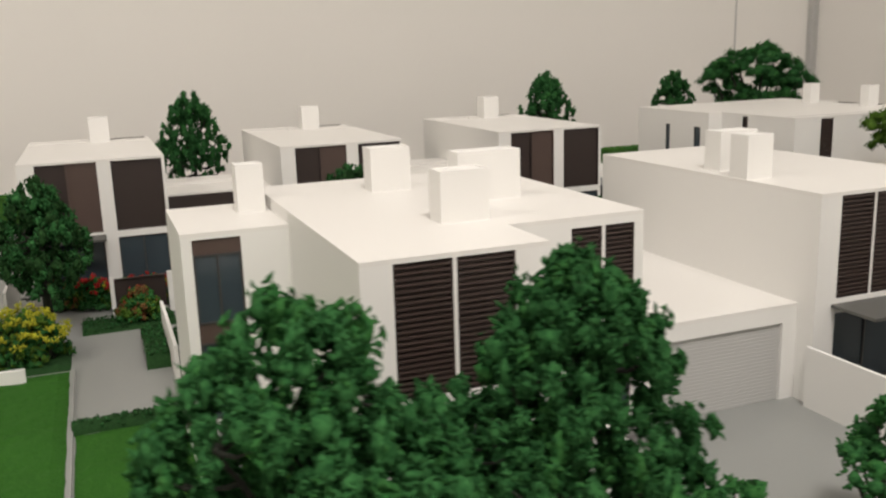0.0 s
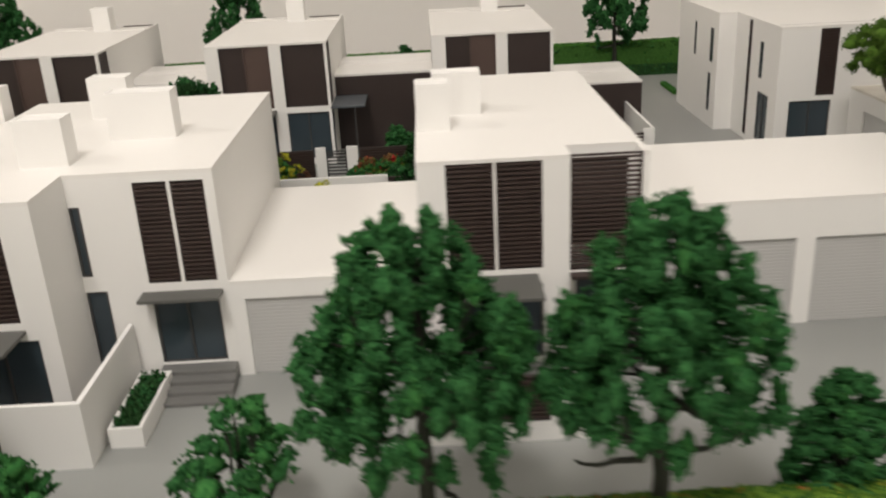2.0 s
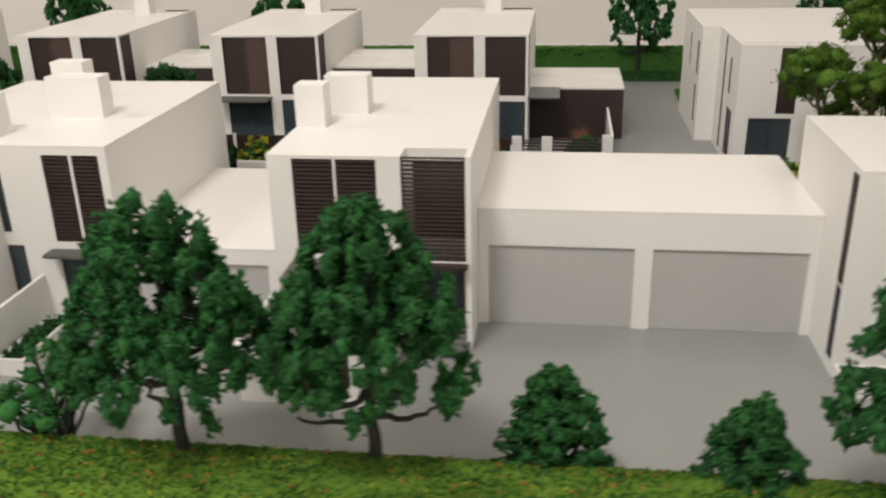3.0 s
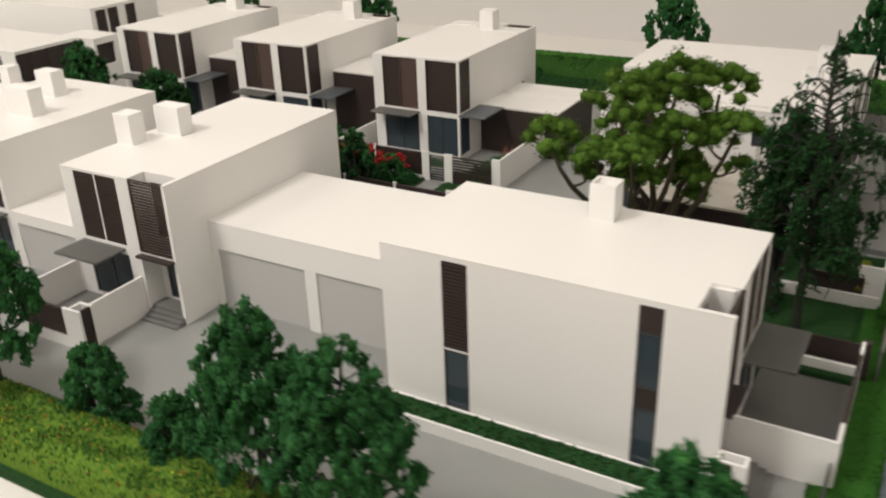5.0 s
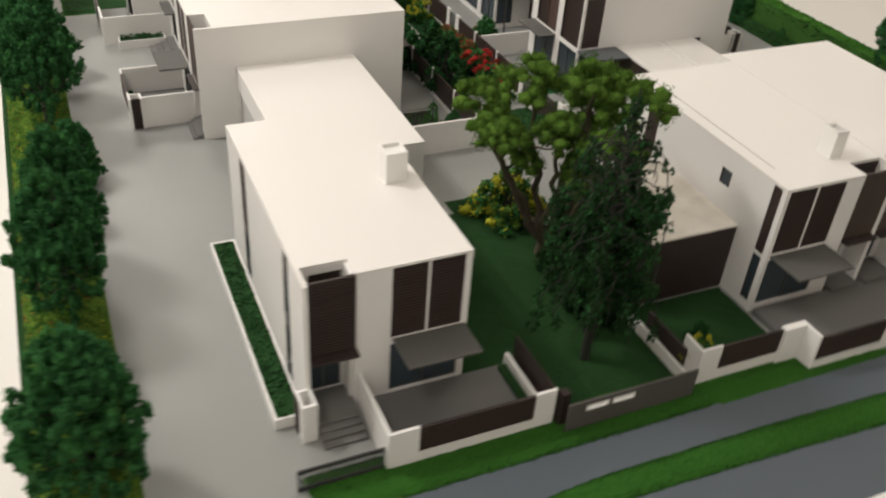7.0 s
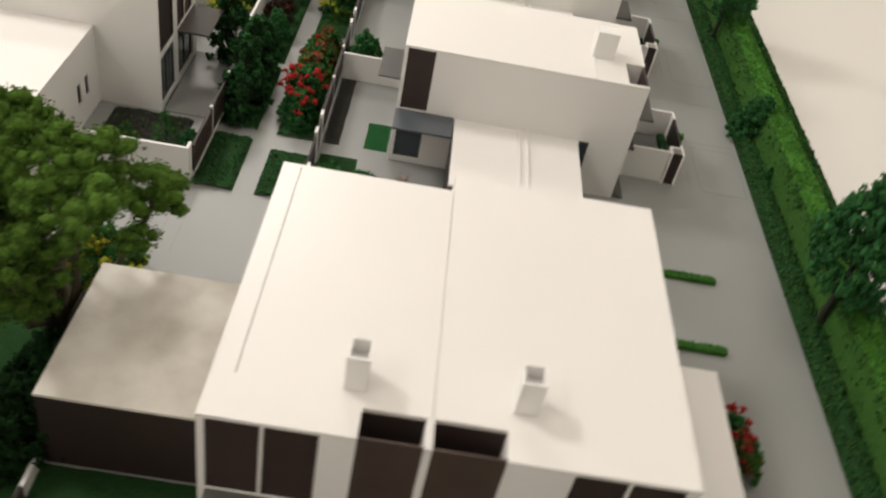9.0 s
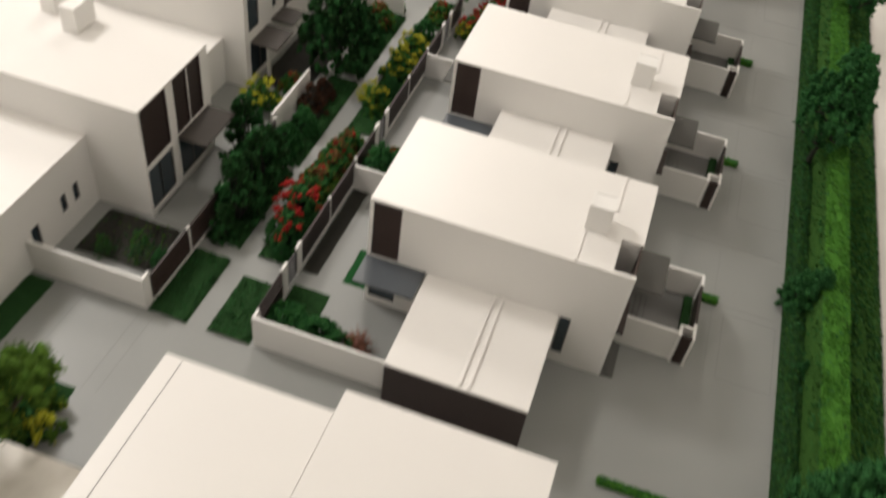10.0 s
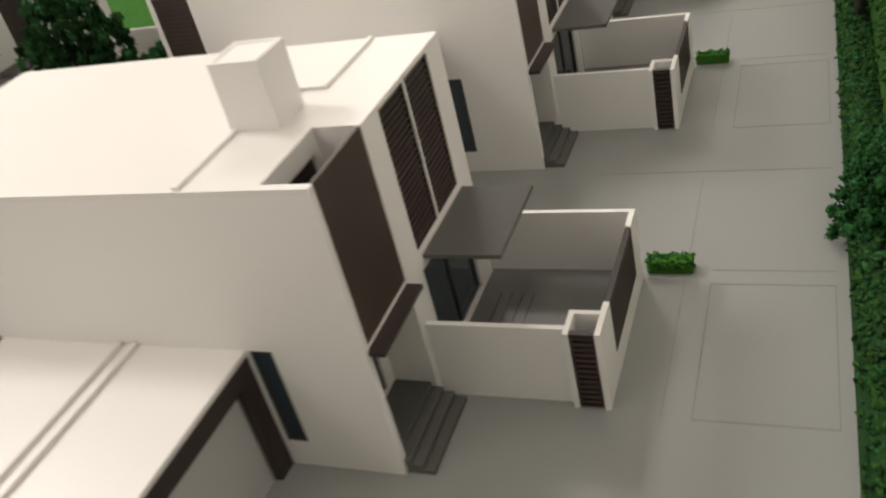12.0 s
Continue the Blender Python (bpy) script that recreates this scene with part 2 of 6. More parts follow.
def glazing(parent, axis, c, out, a0, a1, z0, z1, lights=2, recess=0.10, name="window"):
    """A framed pane of smoked acrylic, divided by mullions into lights."""
    a0, a1 = min(a0, a1), max(a0, a1)
    f = c - out * recess
    step = (a1 - a0) / lights
    holes = [(a0 + step * i + (0.07 if i == 0 else 0.035), a0 + step * (i + 1) - (0.07 if i == lights - 1 else 0.035), z0 + 0.06, z1 - 0.06) for i in range(lights)]
    bm = wall_with_holes(bmesh.new(), axis, f - out * 0.06, out * 0.09, a0, a1, z0, z1, holes)
    frame_ob = part(name, bm, FRAME, parent)
    for i in range(lights):
        s, e = a0 + (a1 - a0) * i / lights, a0 + (a1 - a0) * (i + 1) / lights
        part("pane", axis_box(bmesh.new(), axis, f - out * 0.05, f - out * 0.02, s + 0.03, e - 0.03, z0 + 0.03, z1 - 0.03), PANE, frame_ob)
    return frame_ob


def hollow_box(bm, x0, x1, y0, y1, z0, z1, t=0.12, sunk=0.4):
    """A chimney or planter: a box whose top is set in by t and sunk by that share of its height."""
    y0, y1 = min(y0, y1), max(y0, y1)
    box(bm, x0, x1, y0, y1, z0, z1)
    bm.faces.ensure_lookup_table()
    lid = max(bm.faces, key=lambda f: f.calc_center_median().z)
    bmesh.ops.inset_region(bm, faces=[lid], thickness=t, use_even_offset=True)
    bmesh.ops.inset_region(bm, faces=[lid], thickness=0.001)
    for v in lid.verts:
        v.co.z -= (z1 - z0) * sunk
    return bm


def chimney(parent, x0, x1, y0, y1, z0, z1, sunk=0.02):
    return part("chimney", hollow_box(bmesh.new(), x0, x1, y0, y1, z0, z1, 0.09, sunk), WHITE, parent, "white card chimney")


def canopy(parent, x0, x1, y0, y1, z, mat=None, label="grey card canopy over the terrace"):
    bm = box(bmesh.new(), x0, x1, y0, y1, z, z + 0.11, bevel=0.015)
    return part("canopy", bm, mat or CANOPY, parent, label)


def flight(parent, x0, x1, y_top, y_low, z_top, steps=3, mat=DECK):
    """Steps that go down along y from y_top to y_low."""
    for i in range(steps):
        s = y_top + (y_low - y_top) * i / steps
        e = y_top + (y_low - y_top) * (i + 1) / steps
        block("step", (x0, x1, s, e, 0.004, z_top * (steps - i) / (steps + 0.0)), mat, parent, bevel=0.02)


# ---------------------------------------------------------------- room and table
def structure(name, dims, mat, label, category, bevel=0.0):
    return tagged(block(name, dims, mat, bevel=bevel), label, category, kind="structure")


RX0, RX1, RY0, RY1, RZ0, RZ1 = -125.0, 81.2, -85.0, 79.0, -42.0, 95.0
structure("floor", (RX0, RX1, RY0, RY1, RZ0 - 2, RZ0), FLOORING, "grey vinyl floor of the room", "floor")
structure("ceiling", (RX0, RX1, RY0, RY1, RZ1, RZ1 + 2), CEIL, "plain white painted ceiling", "ceiling")
structure("wall_north", (RX0, RX1, RY1, RY1 + 3, RZ0, RZ1), PLASTER, "cream painted wall behind the model", "wall")
structure("wall_south", (RX0, RX1, RY0 - 3, RY0, RZ0, RZ1), PLASTER, "cream painted room wall", "wall")
structure("wall_west", (RX0 - 3, RX0, RY0 - 3, RY1 + 3, RZ0, RZ1), PLASTER, "cream painted room wall", "wall")
structure("wall_east", (RX1, RX1 + 3, RY0 - 3, RY1 + 3, RZ0, RZ1), PLASTER, "cream painted room wall", "wall")

structure("trim", (RX1 - 1.0, RX1, RY1 - 1.0, RY1, RZ0, RZ1), SHUTTER, "grey vertical strip in the corner of the room", "trim", bevel=0.1)
structure("trim", (67.7, 67.9, RY1 - 0.08, RY1, RZ0, RZ1), SHUTTER, "thin vertical joint cover on the wall", "trim")

table = thing("table", 0, 0, -2.6, "white glossy table that carries the model", "table")
block("tabletop", (-52, 62, -30, 66, 0, 2.3), TABLE, table, bevel=0.3)
for lx in (-46, 56):
    for ly in (-24, 60):
        block("leg", (lx - 1.5, lx + 1.5, ly - 1.5, ly + 1.5, -39.4, 0), TABLE, table)

# ---------------------------------------------------------------- ground of the model
tagged(block("ground", (-42, 41.5, -11.4, 50.15, -0.3, 0.0), PAVING), "grey card base and paved drives", "ground", kind="structure")


def strip(name, x0, x1, y0, y1, mat, label, category, z=0.05, kind="", bumpy=0.06):
    """A flat patch of flock or paving with a slightly uneven edge and top."""
    bm = bmesh.new()
    nx, ny = max(2, int((x1 - x0) / 0.4)), max(2, int((y1 - y0) / 0.4))
    rows = []
    for j in range(ny + 1):
        row = []
        for i in range(nx + 1):
            x, y = x0 + (x1 - x0) * i / nx, y0 + (y1 - y0) * j / ny
            rim = i in (0, nx) or j in (0, ny)
            q = Vector((x * 1.7, y * 1.7, 3.1))
            if rim and bumpy:
                x += bumpy * noise.noise(q)
                y += bumpy * noise.noise(q + Vector((9, 4, 0)))
            row.append(bm.verts.new((x, y, 0.002 if rim else z + bumpy * noise.noise(q * 1.3))))
        rows.append(row)
    for j in range(ny):
        for i in range(nx):
            bm.faces.new((rows[j][i], rows[j][i + 1], rows[j + 1][i + 1], rows[j + 1][i]))
    return tagged(part(name, bm, mat), label, category, kind=kind)


# ---------------------------------------------------------------- row houses
H = 6.86


def row_house(x0, y0, sy, depth, label, group, east_slit=True, chimneys="one", fine=True, garage=True, gz=3.20, twin=False):
    """A two-storey house of the terrace: drive front at local y = 0, garden front at sy * depth, 6.65 wide."""
    home = thing("house", x0, y0, 0, label, "house", group)
    w, d, y = 6.65, depth, lambda v: sy * v
    out_d, out_g = -sy, sy
    low, top = H - 0.12, H
    # drive front: screened balcony, pier, pair of louvred windows, glazed doors below
    wall_d = wall_with_holes(bmesh.new(), "y", 0, y(0.18), 0, 4.40, 0, low, [(0.83, 3.60, 3.43, 6.78), (0.83, 3.60, 0.45, 2.95)])
    part("wall", wall_d, WHITE, home)
    louvre(home, "y", 0, out_d, 0.83, 2.19, 3.43, 6.78, fine=fine)
    louvre(home, "y", 0, out_d, 2.27, 3.60, 3.43, 6.78, fine=fine)
    block("mullion", (2.19, 2.27, y(0.0), y(0.12), 3.43, 6.78), WHITE, home)
    glazing(home, "y", 0, out_d, 0.83, 3.60, 0.45, 2.95)
    # recess of the balcony and of the entrance
    rec = wall_with_holes(bmesh.new(), "y", y(1.02), y(0.15), 4.22, 6.47, 0, low, [(4.6, 6.3, 3.7, 6.4), (4.75, 6.3, 0.55, 2.75)])
    part("wall", rec, WHITE, home, "white card recess of the balcony")
    block("wall", (4.22, 4.40, y(0.182), y(1.02), 0, low), WHITE, home)
    block("balcony_floor", (4.402, 6.468, y(0.02), y(1.018), 3.05, 3.30), WHITE, home)
    block("board", (4.6, 6.3, y(1.10), y(1.14), 3.7, 6.4), BROWN, home)
    glazing(home, "y", y(1.02), out_d, 4.75, 6.3, 0.55, 2.75, name="front_door")
    if sy > 0:
        louvre(home, "y", 0, out_d, 4.40, 6.47, 3.30, H - 0.03, recess=0.05, back=False, fine=fine, name="balcony_screen")
    else:
        block("balcony_screen", (4.40, 6.47, y(0.03), y(0.11), 3.23, H - 0.03), VENEER, home, "plain brown veneer board")
    canopy(home, 4.40, 6.55, y(-0.34), y(0.10), 3.12, BROWN, "dark brown ledge over the entrance")
    canopy(home, 0.65, 3.45, y(-1.75), y(0.0), 3.16)
    # Rear-drive steps get a darker grey: their shade is put into the colour.
    step_mat = DECK if sy > 0 else CANOPY
    block("landing", (4.40, 6.50, y(0.12), y(1.02), 0.004, 0.50), step_mat, home, bevel=0.02)
    flight(home, 4.40, 6.58, y(0.12), y(-0.62), 0.375, 3, step_mat)
    # garden front
    wall_g = wall_with_holes(bmesh.new(), "y", y(d), y(-0.18), 0, w, 0, low, [(0.76, 3.50, 3.33, 6.76), (4.15, 6.50, 3.33, 6.76), (0.76, 3.50, 0.35, 3.0), (4.15, 6.50, 0.35, 3.0)])
    part("wall", wall_g, WHITE, home)
    louvre(home, "y", y(d), out_g, 0.76, 2.09, 3.33, 6.76, fine=False)
    if twin:
        louvre(home, "y", y(d), out_g, 2.17, 3.50, 3.33, 6.76, fine=False)
        block("mullion", (2.09, 2.17, y(d), y(d - 0.12), 3.33, 6.76), WHITE, home)
    else:
        louvre(home, "y", y(d), out_g, 2.09, 3.50, 3.33, 6.76, recess=0.03, fine=False, mats=(PALE_BROWN, SLAT))
    louvre(home, "y", y(d), out_g, 4.15, 6.50, 3.33, 6.76, fine=False)
    glazing(home, "y", y(d), out_g, 0.76, 3.50, 0.35, 3.0)
    glazing(home, "y", y(d), out_g, 4.15, 6.50, 0.35, 3.0)
    canopy(home, 0.4, 3.6, y(d), y(d + (1.7 if twin else 1.3)), 3.10, DARKCAN if twin else CANOPY)
    # side walls
    east_holes = []
    if east_slit:
        east_holes = [(y(d - 1.55), y(d - 0.10), 3.35, 6.76), (y(d - 1.55), y(d - 0.10), 0.35, 3.0), (y(2.08), y(2.60), 0.70, 3.20)]
    wall_e = wall_with_holes(bmesh.new(), "x", w, -0.18, y(0), y(d - 0.18), 0, low, east_holes)
    part("wall", wall_e, WHITE, home)
    if east_slit:
        block("screen", (w - 0.10, w - 0.05, y(d - 1.55), y(d - 0.18), 3.35, 6.76), BROWN, home)
        louvre(home, "x", w, 1, y(d - 1.55), y(d - 0.18), 3.35, 6.76, recess=0.04, fine=fine)
        glazing(home, "x", w, 1, y(d - 1.55), y(d - 0.18), 0.35, 3.0, lights=1)
        glazing(home, "x", w, 1, y(2.08), y(2.60), 0.70, 3.20, lights=1, recess=0.05)
    part("wall", box(bmesh.new(), 0, 0.18, y(0.18), y(d - 0.18), 0, low), WHITE, home)
    # roof with the cut-out over the balcony
    roof = slab([(0, w, y(1.02), y(d)), (0, 4.40, y(0), y(1.02)), (6.47, w, y(0), y(1.02))], low, top)
    part("roof", roof, ROOF, home, "flat white card roof")
    if chimneys == "one":
        chimney(home, 3.34, 4.42, y(1.70), y(2.80), top, top + 1.42)
        block("roof_upstand", (4.42, w - 0.05, y(2.66), y(2.78), top, top + 0.07), ROOF, home)
        part("roof_upstand", slab([(2.55, 3.34, y(2.10), y(2.22)), (2.55, 2.67, y(1.64), y(2.10)), (0.05, 2.67, y(1.52), y(1.64))], top, top + 0.07), ROOF, home)
    else:
        chimney(home, 0.05, 1.12, y(3.45), y(4.35), top, top + 1.52)
        chimney(home, 0.60, 2.24, y(5.55), y(6.45), top, top + 1.45)
    if garage:
        gx1, ga, gb = 12.36, 2.70, 9.14
        shell = slab([(gx1 - 0.18, gx1, y(ga), y(gb)), (w + 0.002, gx1 - 0.18, y(gb - 0.18), y(gb))], 0, gz - 0.12)
        gar = part("garage", shell, BROWN, home, "dark brown garage with a white roof")
        part("portal", wall_with_holes(bmesh.new(), "y", y(ga), y(0.2), w + 0.002, gx1 - 0.18, 0, gz - 0.12, [(w + 0.5, gx1 - 0.5, -1, gz - 0.62)]), BROWN, gar)
        part("garage_door", box(bmesh.new(), w + 0.5, gx1 - 0.5, y(ga + 0.22), y(ga + 0.28), 0, gz - 0.62), SHUTTER, gar, "pale grey garage door")
        part("garage_roof", box(bmesh.new(), w, gx1 + 0.02, y(ga - 0.02), y(gb + 0.02), gz - 0.12, gz), ROOF, gar, "flat white garage roof")
        for v in (5.30, 5.72):
            part("roof_batten", box(bmesh.new(), w + 0.02, gx1 - 0.1, y(v), y(v + 0.14), gz, gz + 0.10, 0.02), ROOF, gar)
        canopy(home, w - 0.05, w + 1.85, y(9.25), y(12.25), 3.14, BLUECAN, "blue-grey canopy over the garden terrace")
        if gz > 4:
            block("post", (w + 1.2, w + 1.3, y(11.9), y(12.0), 0, 3.06), FRAME, home, "thin dark canopy post")
    return home


def louvre_fence(parent, axis, c, a0, a1, z0=0.55, z1=1.92, t=0.13, out=1, base=WHITE, fine=True):
    """A low white wall that carries a brown slatted panel."""
    if z0 > 0.05:
        part("base_wall", axis_box(bmesh.new(), axis, c - t / 2, c + t / 2, a0, a1, 0, z0), base, parent)
    return louvre(parent, axis, c + 0.04 * out, out, a0, a1, max(z0, 0.03), z1, recess=0.0, fine=fine, name="slatted_panel")


def drive_court(x0, y0, sy, group, fine=True):
    """The walled front court of a row house, open to the sky, with a brown slatted pier and panel."""
    y = lambda v: y0 + sy * v - y0
    c = thing("courtyard_wall", x0, y0, 0, "low white courtyard walls with brown slatted panels", "wall", group)
    t, z = 0.13, 2.0
    part("wall", box(bmesh.new(), 4.10, 4.23, y(-0.02), y(-3.05), 0, z), WHITE, c)
    pier = slab([(3.62, 4.40, y(-3.05), y(-3.17)), (3.62, 3.74, y(-3.17), y(-3.70)), (3.62, 4.40, y(-3.70), y(-3.82))], 0, z + 0.02)
    part("pier", pier, WHITE, c)
    louvre(c, "x", 4.40, 1, y(-3.17), y(-3.70), 0.05, z, recess=0.05, fine=fine, name="slatted_panel")
    front = wall_with_holes(bmesh.new(), "y", y(-3.82), y(0.13), -0.24, 3.62, 0, z, [(0.50, 3.30, 0.62, 2.2)])
    part("wall", front, WHITE, c)
    louvre(c, "y", y(-3.82), -sy, 0.50, 3.30, 0.62, z - 0.04, recess=0.03, fine=fine, name="slatted_panel")
    part("wall", box(bmesh.new(), -0.24, -0.11, y(0), y(-3.69), 0, z), WHITE, c)
    part("terrace_floor", box(bmesh.new(), -0.11, 4.10, y(0), y(-3.69), 0.004, 0.30), DECK, c, "grey deck of the court")
    for i in range(4):
        part("board_joint", box(bmesh.new(), 0.9, 3.5, y(-0.5 - 0.28 * i), y(-0.53 - 0.28 * i), 0.30, 0.312), FRAME, c)
    bed = part("planting_bed", box(bmesh.new(), 0.1, 3.45, y(-3.22), y(-3.66), 0.30, 0.62, 0.05), DARKLAWN, c, "dark green planting strip")
    return c


ROW_B = "row houses along the rear drive"
row_house(6.71, 36.40, -1, 12.23, "white two-storey card house with brown louvres and a lower garage", ROW_B)
first_court = drive_court(6.71, 36.40, -1, "front courts along the rear drive")
mid_house = row_house(6.71 - 12.395, 36.40, -1, 12.23, "white two-storey card house with brown louvres and a tall brown garage", ROW_B, gz=4.45)
copy_thing(mid_house, pose((6.71 - 24.79) * U, 36.40 * U, 0))
for i in (1, 2):
    copy_thing(first_court, pose((6.71 - 12.395 * i) * U, 36.40 * U, 0))

# houses past the west lawn
far = thing("house", -40.5, 18.8, 0, "low white house with a long brown glazed front past the lawn", "house")
part("wall", wall_with_holes(bmesh.new(), "x", 16.4, -0.18, 0.0, 6.3, 0, 5.33, [(0.05, 6.2, 2.05, 5.2), (3.4, 6.2, 0.2, 1.7)]), WHITE, far)
for i in range(4):
    louvre(far, "x", 16.4, 1, 0.05 + 1.54 * i, 1.55 + 1.54 * i, 2.05, 5.2, fine=False)
glazing(far, "x", 16.4, 1, 3.4, 6.2, 0.2, 1.7)
part("wall", wall_with_holes(bmesh.new(), "y", 0.0, 0.18, 0.0, 16.22, 0, 5.33, [(13.4, 14.6, 1.4, 5.0)]), WHITE, far)
glazing(far, "y", 0.0, -1, 13.4, 14.6, 1.4, 5.0)
part("wall", box(bmesh.new(), 0, 16.22, 6.12, 6.3, 0, 5.33), WHITE, far)
part("roof", box(bmesh.new(), 0, 16.4, 0, 6.3, 5.33, 5.45), ROOF, far, "flat white card roof")
far2 = thing("house", -40.5, 29.5, 0, "white two-storey house with tall brown windows past the lawn", "house")
holes = [(0.5, 1.7, 4.2, 6.6), (1.9, 3.1, 4.2, 6.6), (4.0, 5.2, 4.2, 6.6)]
part("wall", wall_with_holes(bmesh.new(), "x", 13.1, -0.18, 0.0, 8.0, 0, H - 0.12, holes), WHITE, far2)
for h in holes:
    louvre(far2, "x", 13.1, 1, *h, fine=False)
part("wall", box(bmesh.new(), 0, 12.92, 0, 0.18, 0, H - 0.12), WHITE, far2)
part("wall", box(bmesh.new(), 0, 12.92, 7.82, 8.0, 0, H - 0.12), WHITE, far2)
part("roof", box(bmesh.new(), 0, 13.1, 0, 8.0, H - 0.12, H), ROOF, far2, "flat white card roof")
shed = thing("outbuilding", -26.5, 25.2, 0, "small white outbuilding with a dark opening", "building")
part("wall", wall_with_holes(bmesh.new(), "x", 4.4, -0.18, -0.2, 2.6, 0, 5.3, [(0.0, 1.9, 3.1, 4.9)]), WHITE, shed)
part("board", box(bmesh.new(), 4.1, 4.16, 0.0, 1.9, 3.1, 4.9), BROWN, shed)
part("wall", box(bmesh.new(), 0, 4.22, -0.2, -0.02, 0, 5.3), WHITE, shed)
part("wall", box(bmesh.new(), 0, 4.22, 2.42, 2.6, 0, 5.3), WHITE, shed)
part("roof", box(bmesh.new(), 0, 4.4, -0.2, 2.6, 5.3, 5.42), ROOF, shed)

row_house(5.91, -0.735, 1, 12.58, "white two-storey card house with a screened balcony and twin chimneys", "houses along the front drive", east_slit=False, chimneys="two", garage=False, twin=True)
drive_court(5.91, -0.735, 1, "front courts along the front drive")

# ---------------------------------------------------------------- garages between the front houses


def garage_door(parent, x0, x1, y, z1):
    door = part("garage_door", box(bmesh.new(), x0, x1, y, y + 0.05, 0.0, z1), SHUTTER, parent, "grey ribbed roller door")
    n = int(z1 / 0.115)
    rib = mesh_of(box(bmesh.new(), -(x1 - x0) / 2, (x1 - x0) / 2, -0.014, 0.0, -0.036, 0.036), "rib", SHUTTER)
    for i in range(n):
        ob = new("rib", rib)
        ob.parent = door
        ob.location = Vector(((x0 + x1) / 2, y, (i + 0.5) * z1 / n)) * U


single = thing("garage", 0, 0, 0, "single-storey white garage with a wide grey roller door", "garage")
front = wall_with_holes(bmesh.new(), "y", 0.0, 0.2, 0.002, 5.905, 0, 3.11, [(0.44, 5.34, -1, 2.62)])
part("wall", front, WHITE, single)
part("wall", wall_with_holes(bmesh.new(), "y", 9.4, -0.18, 0.002, 5.905, 0, 3.11), WHITE, single)
part("roof", box(bmesh.new(), 0.002, 5.905, 0, 9.4, 3.11, 3.23), ROOF, single, "flat white garage roof")
garage_door(single, 0.44, 5.34, 0.10, 2.62)

double = thing("garage", 12.57, 1.45, 0, "white double garage with two grey roller doors", "garage")
gw = 11.49
front = wall_with_holes(bmesh.new(), "y", 0.0, 0.2, 0, gw, 0, 4.30, [(0.37, 5.42, -1, 3.06), (6.04, 11.19, -1, 3.06)])
part("wall", front, WHITE, double)
part("wall", wall_with_holes(bmesh.new(), "y", 7.15, -0.18, 0, gw, 0, 4.30, [(1.3, 1.75, 1.3, 2.4), (2.3, 2.75, 1.3, 2.4), (4.5, 5.1, 0.6, 2.2)]), WHITE, double)
part("roof", box(bmesh.new(), 0, gw, 0, 7.15, 4.30, 4.42), ROOF, double, "flat white garage roof")
part("wall", box(bmesh.new(), gw - 0.18, gw, 3.95, 6.97, 0, 4.30), WHITE, double)
garage_door(double, 0.37, 5.42, 0.10, 3.06)
garage_door(double, 6.04, 11.19, 0.10, 3.06)
for a, b, lo, hi in ((1.3, 1.75, 1.3, 2.4), (2.3, 2.75, 1.3, 2.4), (4.5, 5.1, 0.6, 2.2)):
    glazing(double, "y", 7.15, 1, a, b, lo, hi, lights=1)

# ---------------------------------------------------------------- west end house with the projecting bay
west = thing("house", -9.26, 0, 0, "white two-storey end house with a projecting louvred bay", "house", "houses along the front drive")
xa, low = -9.26, H - 0.15
R = lambda x: x - xa
bay = wall_with_holes(bmesh.new(), "y", -2.37, 0.18, 0, R(-4.35), 0, low, [(R(-8.45), R(-5.28), 3.30, 6.70), (R(-8.2), R(-4.9), 0.35, 2.75)])
part("wall", bay, WHITE, west)
louvre(west, "y", -2.37, -1, R(-8.45), R(-6.94), 3.30, 6.70)
louvre(west, "y", -2.37, -1, R(-6.84), R(-5.28), 3.30, 6.70)
block("mullion", (R(-6.94), R(-6.84), -2.37, -2.25, 3.30, 6.70), WHITE, west)
glazing(west, "y", -2.37, -1, R(-8.2), R(-4.9), 0.35, 2.75, lights=3)
canopy(west, R(-8.5), R(-5.2), -3.9, -2.37, 2.98)
part("wall", box(bmesh.new(), 0, 0.18, -2.19, 10.9, 0, low), WHITE, west)
part("wall", wall_with_holes(bmesh.new(), "x", R(-4.35), -0.18, -2.19, 0.0, 0, low), WHITE, west)
face = wall_with_holes(bmesh.new(), "y", 0.0, 0.18, R(-4.53), R(0), 0, low,
                       [(R(-4.34), R(-4.02), 3.62, 5.84), (R(-4.34), R(-3.68), 0.50, 3.12), (R(-2.38), R(-0.30), 3.30, 6.50), (R(-2.38), R(-0.34), 0.56, 2.75)])
part("wall", face, WHITE, west)
glazing(west, "y", 0, -1, R(-4.34), R(-4.02), 3.62, 5.84, lights=1, recess=0.05)
glazing(west, "y", 0, -1, R(-4.34), R(-3.68), 0.50, 3.12, lights=1, recess=0.05)
louvre(west, "y", 0, -1, R(-2.38), R(-1.38), 3.30, 6.50)
louvre(west, "y", 0, -1, R(-1.28), R(-0.30), 3.30, 6.50)
block("mullion", (R(-1.38), R(-1.28), 0.0, 0.12, 3.30, 6.50), WHITE, west)
glazing(west, "y", 0, -1, R(-2.38), R(-0.34), 0.56, 2.75, name="front_door")
canopy(west, R(-2.62), R(-0.18), -0.70, 0.0, 2.92)
part("wall", box(bmesh.new(), R(-0.18), R(0), 0.18, 10.72, 0, low), WHITE, west)
